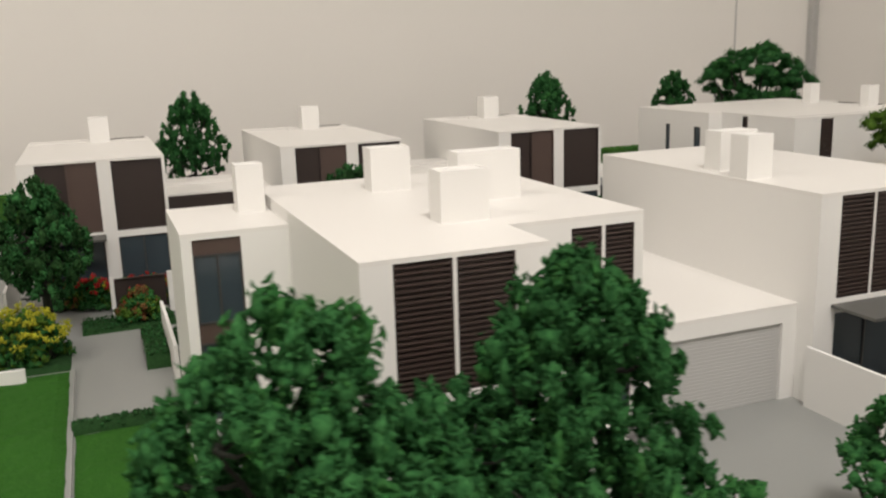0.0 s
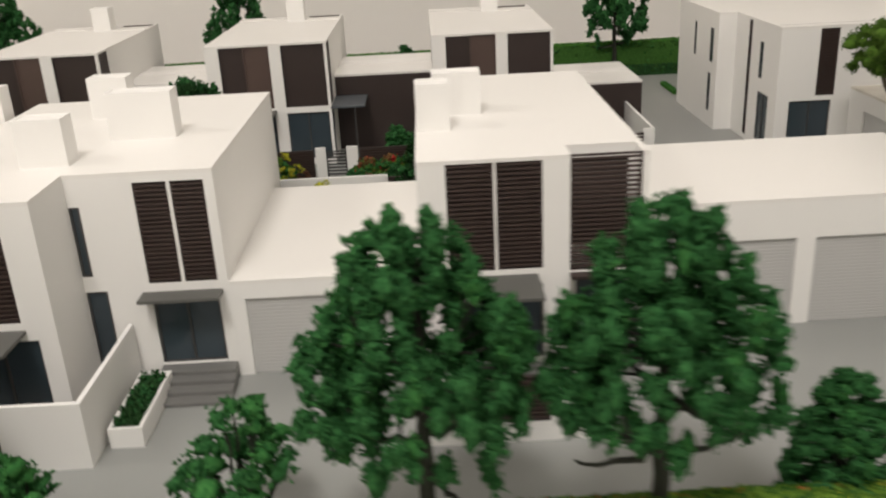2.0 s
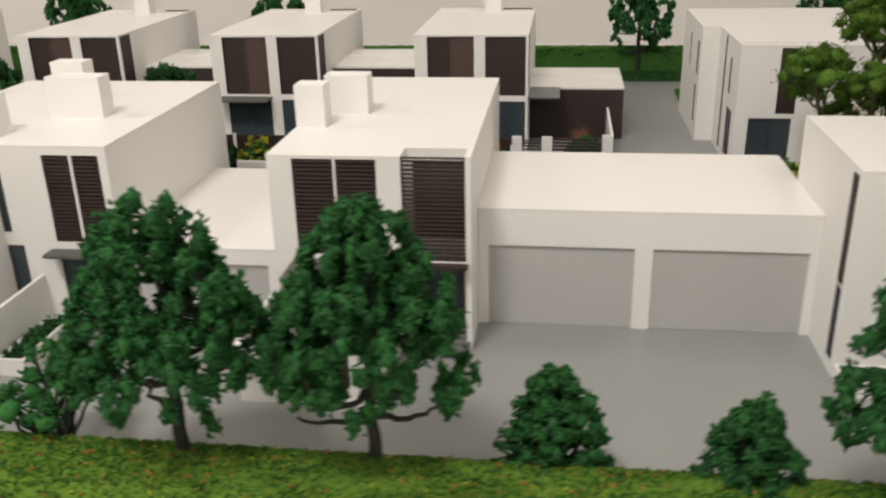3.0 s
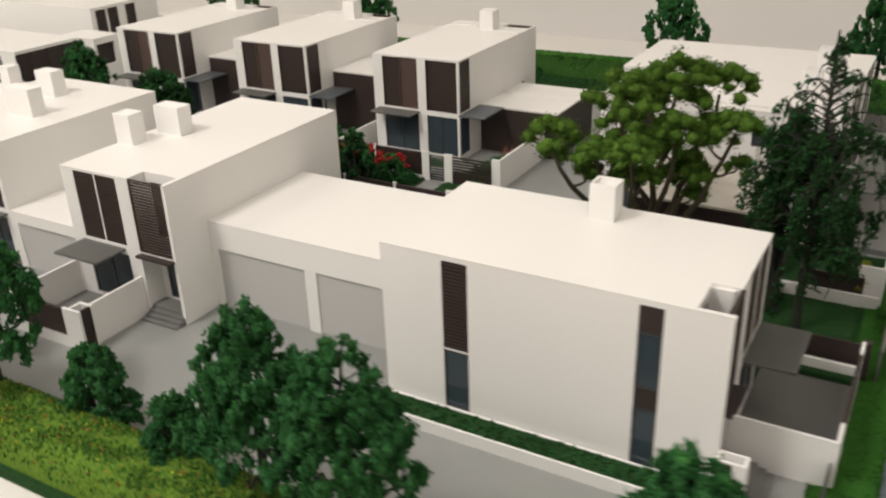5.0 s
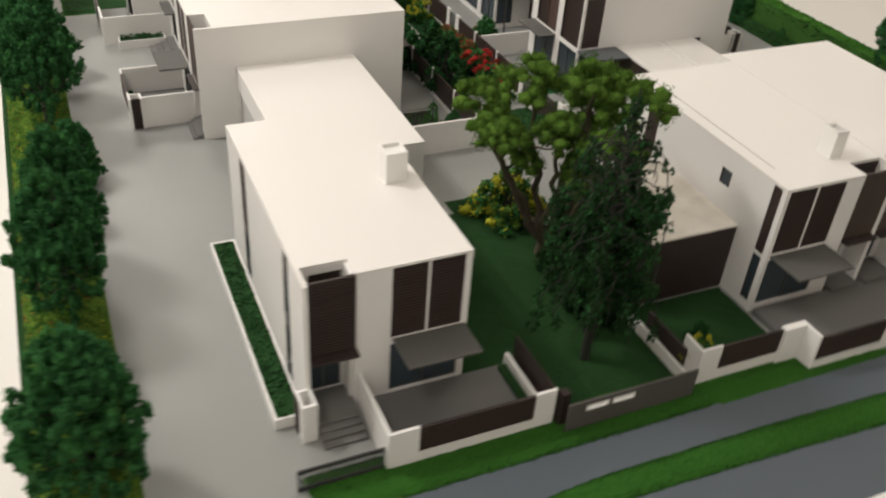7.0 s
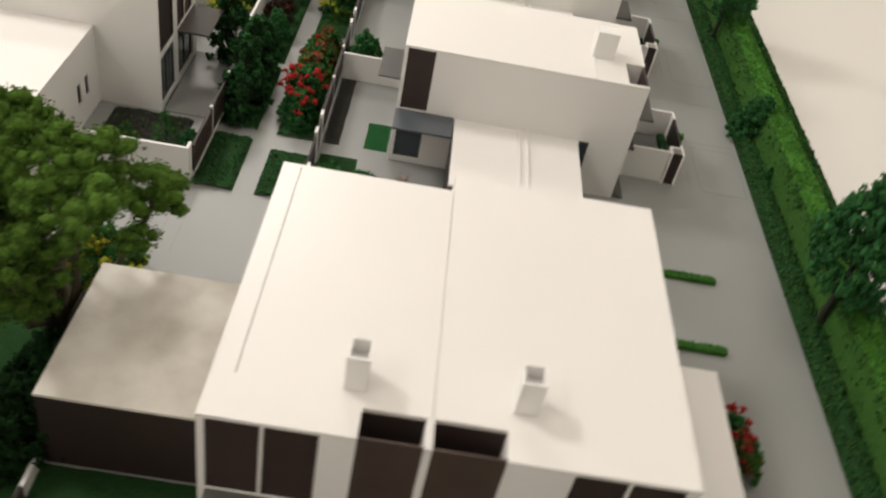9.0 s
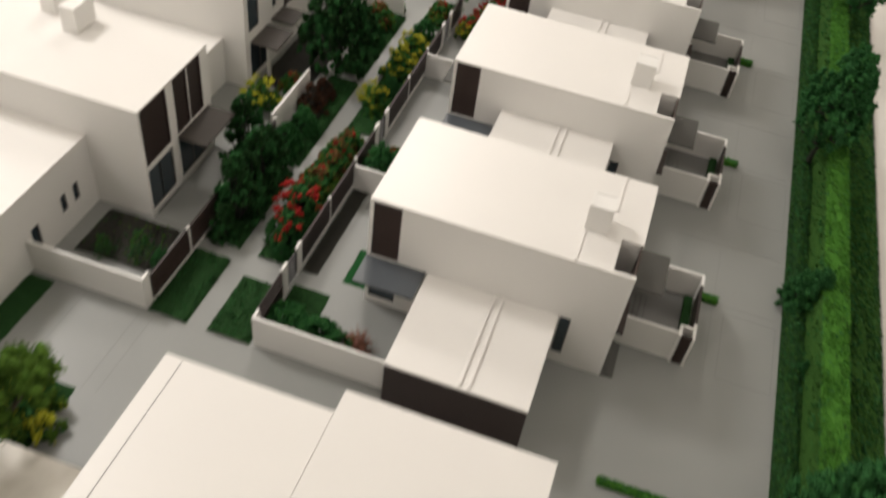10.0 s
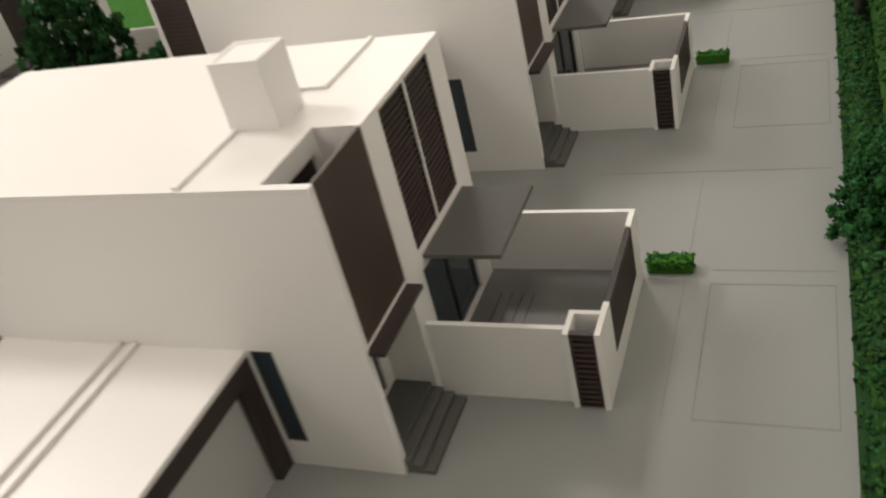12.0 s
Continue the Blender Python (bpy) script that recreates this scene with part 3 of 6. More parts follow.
back = wall_with_holes(bmesh.new(), "y", 10.9, -0.18, 0.18, R(0), 0, low, [(R(-1.9), R(-0.5), 3.6, 6.2), (R(-4.3), R(-3.7), 3.7, 6.0), (R(-6.9), R(-5.3), 2.9, 6.7), (R(-3.4), R(-0.6), 0.35, 2.8)])
part("wall", back, WHITE, west)
glazing(west, "y", 10.9, 1, R(-1.9), R(-0.5), 3.6, 6.2, lights=1)
glazing(west, "y", 10.9, 1, R(-4.3), R(-3.7), 3.7, 6.0, lights=1)
louvre(west, "y", 10.9, 1, R(-6.9), R(-5.3), 2.9, 6.7, fine=False)
glazing(west, "y", 10.9, 1, R(-3.4), R(-0.6), 0.35, 2.8)
canopy(west, R(-5.25), R(-3.45), 10.9, 12.4, 3.0, DARKCAN)
canopy(west, R(-2.9), R(-0.6), 10.9, 12.7, 2.9, DARKCAN)
block("post", (R(-1.9), R(-1.7), 11.4, 11.6, 0, 2.88), WHITE, west)
roof = slab([(0, R(-4.35), -2.37, 0.0), (0, R(0), 0.0, 10.9)], low, H - 0.03)
part("roof", roof, ROOF, west, "flat white card roof")
chimney(west, R(-5.92), R(-4.45), 0.95, 1.85, H - 0.03, H + 1.42)
chimney(west, R(-4.15), R(-2.00), 3.95, 4.85, H - 0.03, H + 1.52)
chimney(west, R(-5.92), R(-4.50), 7.40, 8.30, H - 0.03, H + 1.45)
# lower stair tower on the west side
tz = 6.41
tower = wall_with_holes(bmesh.new(), "y", 5.36, 0.18, R(-12.52), 0, 0, tz - 0.12, [(R(-12.2), R(-10.75), 0.45, 6.2)])
part("wall", tower, WHITE, west)
part("wall", box(bmesh.new(), R(-12.52), R(-12.34), 5.54, 10.24, 0, tz - 0.12), WHITE, west)
part("wall", box(bmesh.new(), R(-12.34), 0, 10.06, 10.24, 0, tz - 0.12), WHITE, west)
part("roof", box(bmesh.new(), R(-12.52), 0, 5.36, 10.24, tz - 0.12, tz), ROOF, west, "flat white tower roof")
chimney(west, R(-10.35), R(-9.45), 8.10, 8.95, tz, tz + 1.6)
glazing(west, "y", 5.36, -1, R(-12.2), R(-10.75), 3.55, 5.72, recess=0.06)
glazing(west, "y", 5.36, -1, R(-12.2), R(-10.75), 0.45, 2.95, recess=0.06)
block("spandrel", (R(-12.2), R(-10.75), 5.42, 5.47, 5.72, 6.2), PALE_BROWN, west)
block("spandrel", (R(-12.2), R(-10.75), 5.42, 5.47, 2.95, 3.55), PALE_BROWN, west)

# entrance steps, court and planter of the west house
block("landing", (R(-2.40), R(-0.05), -0.55, 0.0, 0.004, 0.52), DECK, west, bevel=0.02)
flight(west, R(-2.35), R(0.0), -0.55, -1.80, 0.40, 3)
wc = thing("courtyard_wall", -3.1, -4.7, 0, "low white courtyard wall with a brown slatted panel", "wall", "front courts along the front drive")
part("wall", box(bmesh.new(), -0.13, 0.0, 0.0, 4.68, 0, 2.0), WHITE, wc)
part("wall", box(bmesh.new(), -2.3, -0.13, 0.0, 0.13, 0, 2.0), WHITE, wc)
louvre_fence(wc, "y", 0.07, -5.4, -2.3, 0.35, 1.95, out=-1)
part("wall", box(bmesh.new(), -6.3, -5.4, 0.0, 0.13, 0, 2.0), WHITE, wc)
part("terrace_floor", box(bmesh.new(), -6.3, -0.13, 0.13, 2.3, 0.004, 0.30), DECK, wc)
planter = thing("planter", -2.93, -3.8, 0, "white planter with a dark green hedge strip", "planter")
part("trough", hollow_box(bmesh.new(), 0.0, 0.95, 0.0, 3.2, 0, 0.62, 0.10), WHITE, planter)
part("planting", box(bmesh.new(), 0.10, 0.85, 0.10, 3.1, 0.3, 0.58, 0.08), DARKLAWN, planter)
# ---------------------------------------------------------------- east end house
east = thing("house", 24.07, -1.40, 0, "long white end house with slit windows and a screened corner", "house", "houses along the front drive")
low = H - 0.15
top = H - 0.03
s1, s2 = (2.57, 3.60), (9.78, 10.60)
face = wall_with_holes(bmesh.new(), "y", 0, 0.18, 0, 12.72, 0, low, [(*s1, 0.48, 6.62), (*s2, 0.22, 6.60)])
part("wall", face, WHITE, east)
louvre(east, "y", 0, -1, *s1, 3.06, 6.62, recess=0.05)
glazing(east, "y", 0, -1, *s1, 0.48, 2.98, lights=1, recess=0.05)
block("transom", (*s1, 0.02, 0.12, 2.98, 3.06), WHITE, east)
block("spandrel", (*s2, 0.06, 0.10, 5.60, 6.60), BROWN, east)
glazing(east, "y", 0, -1, *s2, 3.50, 5.60, lights=1, recess=0.05)
block("spandrel", (*s2, 0.06, 0.10, 2.75, 3.50), BROWN, east)
glazing(east, "y", 0, -1, *s2, 0.22, 2.75, lights=1, recess=0.05)
part("wall", wall_with_holes(bmesh.new(), "x", 0, 0.18, 0.18, 6.78, 0, low, [(0.25, 0.85, 0.40, 6.60)]), WHITE, east)
louvre(east, "x", 0, -1, 0.25, 0.85, 3.00, 6.60, recess=0.05)
glazing(east, "x", 0, -1, 0.25, 0.85, 0.40, 2.92, lights=1, recess=0.05)
block("transom", (0.02, 0.12, 0.25, 0.85, 2.92, 3.00), WHITE, east)
part("wall", box(bmesh.new(), 0.18, 12.48, 6.60, 6.78, 0, low), WHITE, east)
side = wall_with_holes(bmesh.new(), "x", 12.48, -0.18, 2.02, 6.60, 0, low, [(3.50, 6.50, 3.30, 6.72), (3.50, 6.50, 0.45, 2.95)])
part("wall", side, WHITE, east)
louvre(east, "x", 12.48, 1, 3.50, 4.96, 3.30, 6.72)
louvre(east, "x", 12.48, 1, 5.06, 6.50, 3.30, 6.72)
block("mullion", (12.36, 12.48, 4.96, 5.06, 3.30, 6.72), WHITE, east)
glazing(east, "x", 12.48, 1, 3.50, 6.50, 0.45, 2.95)
canopy(east, 12.48, 14.30, 3.58, 6.68, 3.14)
rec = wall_with_holes(bmesh.new(), "x", 11.55, -0.15, 0.18, 2.02, 0, low, [(0.5, 1.8, 3.8, 6.4), (0.35, 1.75, 0.55, 2.75)])
part("wall", rec, WHITE, east)
block("wall", (11.552, 12.298, 1.87, 2.02, 0, low), WHITE, east)
block("balcony_floor", (11.552, 12.40, 0.182, 1.868, 3.05, 3.30), WHITE, east)
glazing(east, "x", 11.55, 1, 0.35, 1.75, 0.55, 2.75, lights=2, name="front_door")
block("board", (11.46, 11.48, 0.5, 1.8, 3.8, 6.4), BROWN, east)
louvre(east, "x", 12.60, 1, 0.18, 2.02, 3.30, 6.80, recess=0.04, name="balcony_screen")
canopy(east, 12.40, 12.95, 0.18, 2.10, 3.10, BROWN, "dark brown ledge over the entrance")
roof = slab([(0, 11.55, 0, 6.78), (11.55, 12.50, 2.02, 6.78), (11.55, 12.74, 0, 0.18)], low, top)
part("roof", roof, ROOF, east, "flat white card roof")
chimney(east, 6.05, 7.05, 5.20, 6.15, top, top + 1.42, sunk=0.12)
block("landing", (11.55, 13.40, 0.20, 2.0, 0.004, 0.52), DECK, east, bevel=0.02)
for i in range(3):
    block("step", (13.40 + 0.3 * i, 13.70 + 0.3 * i, 0.25, 2.0, 0.004, 0.39 - 0.13 * i), DECK, east, bevel=0.02)

ep = thing("planter", 24.1, -2.66, 0, "long low white planter with a dark green hedge strip", "planter")
part("trough", hollow_box(bmesh.new(), 0, 12.6, 0, 1.20, 0, 0.52, 0.10), WHITE, ep)
part("planting", box(bmesh.new(), 0.10, 12.5, 0.10, 1.10, 0.3, 0.50, 0.06), DARKLAWN, ep)
rng = np.random.default_rng(77)
EP_SPOTS = np.stack([rng.uniform(0.12, 12.5, 900), rng.uniform(0.12, 1.06, 900), rng.uniform(0.40, 0.58, 900), rng.uniform(0.06, 0.10, 900)], 1)
pier = thing("entrance_pier", 36.75, -1.85, 0, "hollow white entrance pier with a brown slatted side", "pier")
part("shell", hollow_box(bmesh.new(), 0, 1.0, 0, 0.62, 0, 1.9, 0.12), WHITE, pier)
louvre(pier, "y", -0.03, -1, 0.10, 0.55, 0.1, 1.85, recess=0.0, name="slatted_panel")

court = thing("courtyard_wall", 36.5, 0.75, 0, "white street-side courtyard wall with brown slatted panels", "wall")
part("wall", box(bmesh.new(), 0.1, 3.62, 0.0, 0.13, 0, 1.9), WHITE, court)
part("wall", box(bmesh.new(), 3.50, 3.63, 0.13, 1.25, 0, 1.9), WHITE, court)
louvre_fence(court, "x", 3.56, 1.25, 6.15, 0.62, 1.85, out=1)
part("wall", box(bmesh.new(), 3.50, 3.63, 6.15, 7.08, 0, 1.92), WHITE, court)
part("fence", box(bmesh.new(), 0.06, 3.5, 7.06, 7.18, 0, 1.75), BROWN, court, "dark brown board fence")
part("coping", box(bmesh.new(), 0.06, 3.5, 6.60, 6.80, 0, 0.95), WHITE, court)
part("terrace_floor", box(bmesh.new(), 0.06, 3.5, 0.13, 6.6, 0.004, 0.34), DECK, court)
part("planting_bed", box(bmesh.new(), 0.3, 3.5, 6.2, 6.58, 0.34, 0.6, 0.05), DARKLAWN, court)

# ---------------------------------------------------------------- pair of houses at the road
pair = thing("house", 24.46, 20.47, 0, "pair of joined white houses with brown louvred street fronts", "house")
PX, PY = 24.46, 20.47
X, Y = (lambda x: x - PX), (lambda y: y - PY)
eh = [(Y(20.70), Y(24.0), 3.36, 6.74), (Y(20.70), Y(24.0), 0.40, 3.0)]
ef = X(36.9)
wall_a = wall_with_holes(bmesh.new(), "x", ef, -0.18, 0, Y(25.07), 0, low, eh)
part("wall", wall_a, WHITE, pair)
wall_b = wall_with_holes(bmesh.new(), "x", ef, -0.18, Y(29.45), Y(35.26), 0, low, [(Y(31.5), Y(34.85), 3.36, 6.74), (Y(31.5), Y(34.85), 0.40, 3.0)])
part("wall", wall_b, WHITE, pair)
for a, b in ((20.70, 24.0), (31.5, 34.85)):
    m = (a + b) / 2
    louvre(pair, "x", ef, 1, Y(a), Y(m - 0.05), 3.36, 6.74)
    louvre(pair, "x", ef, 1, Y(m + 0.05), Y(b), 3.36, 6.74)
    block("mullion", (ef - 0.12, ef, Y(m - 0.05), Y(m + 0.05), 3.36, 6.74), WHITE, pair)
    glazing(pair, "x", ef, 1, Y(a), Y(b), 0.40, 3.0)
    canopy(pair, ef, ef + 2.0, Y(a), Y(b), 3.15)
for a, b in ((25.07, 27.0), (27.25, 29.45)):
    part("wall", wall_with_holes(bmesh.new(), "x", X(35.78), -0.15, Y(a), Y(b), 0, low, [(Y(a + 0.3), Y(b - 0.3), 3.8, 6.5), (Y(a + 0.35), Y(b - 0.3), 0.55, 2.75)]), WHITE, pair)
    block("balcony_floor", (X(35.782), X(36.7), Y(a) + 0.002, Y(b) - 0.002, 3.05, 3.30), WHITE, pair)
for a, b, e in ((27.0, 27.25, ef), (24.89, 25.07, X(36.718)), (29.45, 29.63, X(36.718))):
    block("wall", (X(35.782), e, Y(a), Y(b), 0, low), WHITE, pair)
for a, b in ((25.07, 27.0), (27.25, 29.45)):
    block("balcony_screen", (ef - 0.11, ef - 0.03, Y(a), Y(b), 3.23, 6.83), VENEER, pair, "plain brown veneer board")
    block("board", (X(35.784), X(35.82), Y(a) + 0.01, Y(b) - 0.01, 3.31, 6.70), BROWN, pair)
    glazing(pair, "x", X(35.78), 1, Y(a + 0.35), Y(b - 0.3), 0.55, 2.75, name="front_door")
    canopy(pair, X(36.6), X(37.3), Y(a), Y(b), 3.10, BROWN, "dark brown ledge over the entrance")
    block("landing", (X(35.78), X(37.4), Y(a + 0.1), Y(b - 0.1), 0.004, 0.52), DECK, pair, bevel=0.02)
sh = [(X(25.15), X(27.35), 0.35, 3.03), (X(26.48), X(27.45), 3.28, 6.72), (X(32.7), X(33.45), 4.95, 5.78), (X(36.08), X(36.62), 3.2, 6.72), (X(36.08), X(36.62), 0.45, 3.02)]
part("wall", wall_with_holes(bmesh.new(), "y", 0, 0.18, 0, ef - 0.18, 0, low, sh), WHITE, pair)
glazing(pair, "y", 0, -1, *sh[0])
louvre(pair, "y", 0, -1, *sh[1], recess=0.04)
glazing(pair, "y", 0, -1, *sh[2], lights=1, recess=0.05)
louvre(pair, "y", 0, -1, *sh[3], recess=0.04)
glazing(pair, "y", 0, -1, *sh[4], lights=1, recess=0.05)
wh1 = [(Y(22.75), Y(23.3), 3.81, 5.78), (Y(21.6), Y(23.2), 0.45, 3.1), (Y(24.6), Y(25.1), 0.3, 6.72)]
part("wall", wall_with_holes(bmesh.new(), "x", 0, 0.18, 0.18, Y(27.17), 0, low, wh1), WHITE, pair)
glazing(pair, "x", 0, -1, *wh1[0], lights=1, recess=0.05)
glazing(pair, "x", 0, -1, *wh1[1], recess=0.05)
louvre(pair, "x", 0, -1, *wh1[2], recess=0.04, fine=False)
wh2 = [(Y(28.0), Y(28.7), 3.85, 5.86), (Y(28.2), Y(28.8), 0.9, 3.2), (Y(31.4), Y(31.9), 3.8, 5.86)]
part("wall", wall_with_holes(bmesh.new(), "x", X(23.42), 0.18, Y(27.17), Y(35.08), 0, low, wh2), WHITE, pair)
for h in wh2:
    glazing(pair, "x", X(23.42), -1, *h, lights=1, recess=0.05)
part("wall", box(bmesh.new(), X(23.60), 0.18, Y(27.17), Y(27.35), 0, low), WHITE, pair)
part("wall", box(bmesh.new(), X(23.42), ef - 0.18, Y(35.08), Y(35.26), 0, low), WHITE, pair)
part("roof", slab([(0, X(35.78), 0, Y(27.17)), (X(35.78), ef, 0, Y(25.07)), (X(35.78), ef, Y(27.0), Y(27.17))], low, H), ROOF, pair, "flat white card roof with a scored joint")
part("roof", slab([(X(23.42), X(35.78), Y(27.19), Y(35.26)), (X(35.78), ef, Y(29.45), Y(35.26)), (X(35.78), ef, Y(27.19), Y(27.25))], low, H), ROOF, pair, "flat white card roof")
part("roof_joint", box(bmesh.new(), X(24.6), X(35.2), Y(21.18), Y(21.21), H, H + 0.006), CANOPY, pair)
chimney(pair, X(34.3), X(35.2), Y(24.4), Y(25.1), H, H + 1.40, sunk=0.4)
chimney(pair, X(34.25), X(35.1), Y(29.6), Y(30.35), H, H + 1.40, sunk=0.4)
for y0, y1, face, sgn in ((14.6, 20.46, 14.6, -1), (35.27, 38.5, 38.5, 1)):
    x0, x1 = (28.5, 34.7) if sgn < 0 else (28.4, 35.0)
    zz = 3.67 if sgn < 0 else 3.25
    inner = Y(face) + 0.18 * (1 if sgn < 0 else -1)
    far = Y(y1) if sgn < 0 else Y(y0)
    sheds = slab([(X(x0), X(x1), Y(face), inner), (X(x0), X(x0) + 0.18, inner, far), (X(x1) - 0.18, X(x1), inner, far)], 0, zz - 0.12)
    wing = part("garage", sheds, BROWN, pair, "dark brown single-storey wing")
    if sgn < 0:
        part("wall", wall_with_holes(bmesh.new(), "x", X(x0) - 0.004, -0.16, Y(face), far, 0, zz - 0.12, [(Y(face) + 0.7, far - 1.6, -1, zz - 0.95)]), WHITE, wing, "white west wall with a garage door")
        part("garage_door", box(bmesh.new(), X(x0) - 0.06, X(x0) - 0.02, Y(face) + 0.7, far - 1.6, 0, zz - 0.95), SHUTTER, wing, "pale grey garage door")
    part("garage_roof", box(bmesh.new(), X(x0) - (0.17 if sgn < 0 else 0.02), X(x1) + 0.02, Y(y0), Y(y1), zz - 0.12, zz), DAPPLED if sgn < 0 else ROOF, wing, "flat white roof with painted tree shade" if sgn < 0 else "flat white roof")
# ---------------------------------------------------------------- plants
BALL = bmesh.new()
bmesh.ops.create_icosphere(BALL, subdivisions=1, radius=1.0)
BALL_V = np.array([v.co[:] for v in BALL.verts])
BALL_F = np.array([[v.index for v in f.verts] for f in BALL.faces])
BALL.free()
TUFT_V = np.array([(math.cos(2.0944 * i), math.sin(2.0944 * i), 0.0) for i in range(3)] + [(0, 0, 1), (0, 0, -1)])
TUFT_F = np.array([f for i in range(3) for f in ((i, (i + 1) % 3, 3), ((i + 1) % 3, i, 4))])


def array_mesh(name, verts, faces, mats, slots=None, smooth=True):
    """A mesh from arrays of places (plan metres) and triangles."""
    me = bpy.data.meshes.new(name)
    n = len(faces)
    me.vertices.add(len(verts))
    me.vertices.foreach_set("co", (np.asarray(verts) * U).ravel())
    me.loops.add(3 * n)
    me.loops.foreach_set("vertex_index", np.asarray(faces).ravel())
    me.polygons.add(n)
    me.polygons.foreach_set("loop_start", np.arange(0, 3 * n, 3))
    me.polygons.foreach_set("use_smooth", np.full(n, smooth))
    for m in mats:
        me.materials.append(m)
    if slots is not None:
        me.polygons.foreach_set("material_index", np.asarray(slots, dtype=np.int32))
    me.update()
    me.validate()
    return me


def tuft_arrays(spots, rng, squash=0.8, rough=0.30):
    """Corners and triangles of many small ragged leaning tufts: spots are rows of x, y, z, radius."""
    spots = np.asarray(spots)
    n, k = len(spots), len(TUFT_V)
    jag = 1 + rough * rng.standard_normal((n, k, 1)).clip(-1.6, 1.6)
    scale = spots[:, None, 3:4] * np.concatenate([rng.uniform(0.8, 1.25, (n, 1, 2)), np.full((n, 1, 1), squash)], 2)
    turn = rng.uniform(0, 2 * np.pi, n)
    c, s = np.cos(turn)[:, None], np.sin(turn)[:, None]
    shape = TUFT_V[None] * jag * scale
    x, y = shape[..., 0] * c - shape[..., 1] * s, shape[..., 0] * s + shape[..., 1] * c
    tip = rng.normal(0, 0.55, (n, 1, 2))
    x, y = x + tip[..., 0] * shape[..., 2], y + tip[..., 1] * shape[..., 2]
    verts = np.stack([x, y, shape[..., 2]], 2) + spots[:, None, :3]
    faces = TUFT_F[None] + (np.arange(n) * k)[:, None, None]
    return verts.reshape(-1, 3), faces.reshape(-1, 3)


def clump_mesh(name, spots, mats, rng, squash=0.8, rough=0.30, pick=None):
    """Many small ragged tufts of foam as one mesh, their shades by chance."""
    verts, faces = tuft_arrays(spots, rng, squash, rough)
    slots = np.repeat(rng.choice(len(mats), len(spots), p=pick), len(TUFT_F)) if len(mats) > 1 else None
    return array_mesh(name, verts, faces, mats, slots, smooth=True)


def tube_arrays(points, radii, sides=6):
    """A tapered bent tube through the points."""
    pts = np.asarray(points, float)
    verts, faces = [], []
    for i, p in enumerate(pts):
        d = pts[min(i + 1, len(pts) - 1)] - pts[max(i - 1, 0)]
        d = d / (np.linalg.norm(d) + 1e-9)
        a = np.cross(d, (0.3, 0.9, 0.1))
        a = a / (np.linalg.norm(a) + 1e-9)
        b = np.cross(d, a)
        for q in range(sides):
            w = 2 * np.pi * q / sides
            verts.append(p + radii[i] * (a * np.cos(w) + b * np.sin(w)))
    for i in range(len(pts) - 1):
        for q in range(sides):
            r0, r1, s0, s1 = i * sides + q, i * sides + (q + 1) % sides, (i + 1) * sides + q, (i + 1) * sides + (q + 1) % sides
            faces += [(r0, r1, s1), (r0, s1, s0)]
    return np.array(verts), np.array(faces)


def tubes_mesh(name, tubes, mat):
    verts, faces, at = [], [], 0
    for points, radii in tubes:
        v, f = tube_arrays(points, radii)
        verts.append(v)
        faces.append(f + at)
        at += len(v)
    return array_mesh(name, np.concatenate(verts), np.concatenate(faces), [mat])


def bent(rng, a, b, sag, n=6, wobble=0.06):
    """Points from a to b along a curve that lifts or sags in the middle."""
    a, b = np.asarray(a, float), np.asarray(b, float)
    out = []
    for i in range(n):
        s = i / (n - 1)
        p = a + (b - a) * s
        p[2] += sag * 4 * s * (1 - s)
        if 0 < i < n - 1:
            p += rng.normal(0, wobble * np.linalg.norm(b - a), 3) * 0.5
        out.append(p)
    return np.array(out)


def puff(rng, centre, spread, n, size, flat=0.7):
    """One lobe of foam: tufts over the outside of a small flattened ball."""
    p = rng.normal(0, 1, (n, 3))
    p /= np.linalg.norm(p, axis=1)[:, None]
    p *= rng.uniform(0.45, 1.0, n)[:, None] * spread
    p[:, 2] *= flat
    return np.concatenate([p + centre, rng.uniform(0.65, 1.25, (n, 1)) * size], 1)


def lobed_crown(rng, lobes, count, size, mats, pick=None, flat=1.0, squash=1.05, name="crown", stray=0.35, rough=0.36):
    """A crown of rounded foam lobes, rows of x, y, z, radius: lumpy balls of one shade each, with small tufts over them."""
    lobes = np.asarray(lobes)
    n, k = len(lobes), len(BALL_V)
    shade = rng.choice(len(mats), n, p=pick)
    jag = 1 + rough * rng.standard_normal((n, k, 1)).clip(-1.8, 1.8)
    wide = rng.uniform(0.65, 1.3, (n, 1, 3)) * (1, 1, flat)
    balls = BALL_V[None] * jag * wide * (lobes[:, None, 3:4] * 0.72) + lobes[:, None, :3]
    ball_faces = BALL_F[None] + (np.arange(n) * k)[:, None, None]
    spots = np.concatenate([puff(rng, q[:3], q[3] * 1.12, count, size, flat) for q in lobes])
    slots = np.repeat(shade, count)
    loose = rng.uniform(0, 1, len(slots)) < stray
    slots[loose] = rng.choice(len(mats), int(loose.sum()), p=pick)
    verts, faces = tuft_arrays(spots, rng, squash, 0.30)
    faces = np.concatenate([ball_faces.reshape(-1, 3), faces + n * k])
    slots = np.concatenate([np.repeat(shade, len(BALL_F)), np.repeat(slots, len(TUFT_F))])
    return array_mesh(name, np.concatenate([balls.reshape(-1, 3), verts]), faces, list(mats), slots)


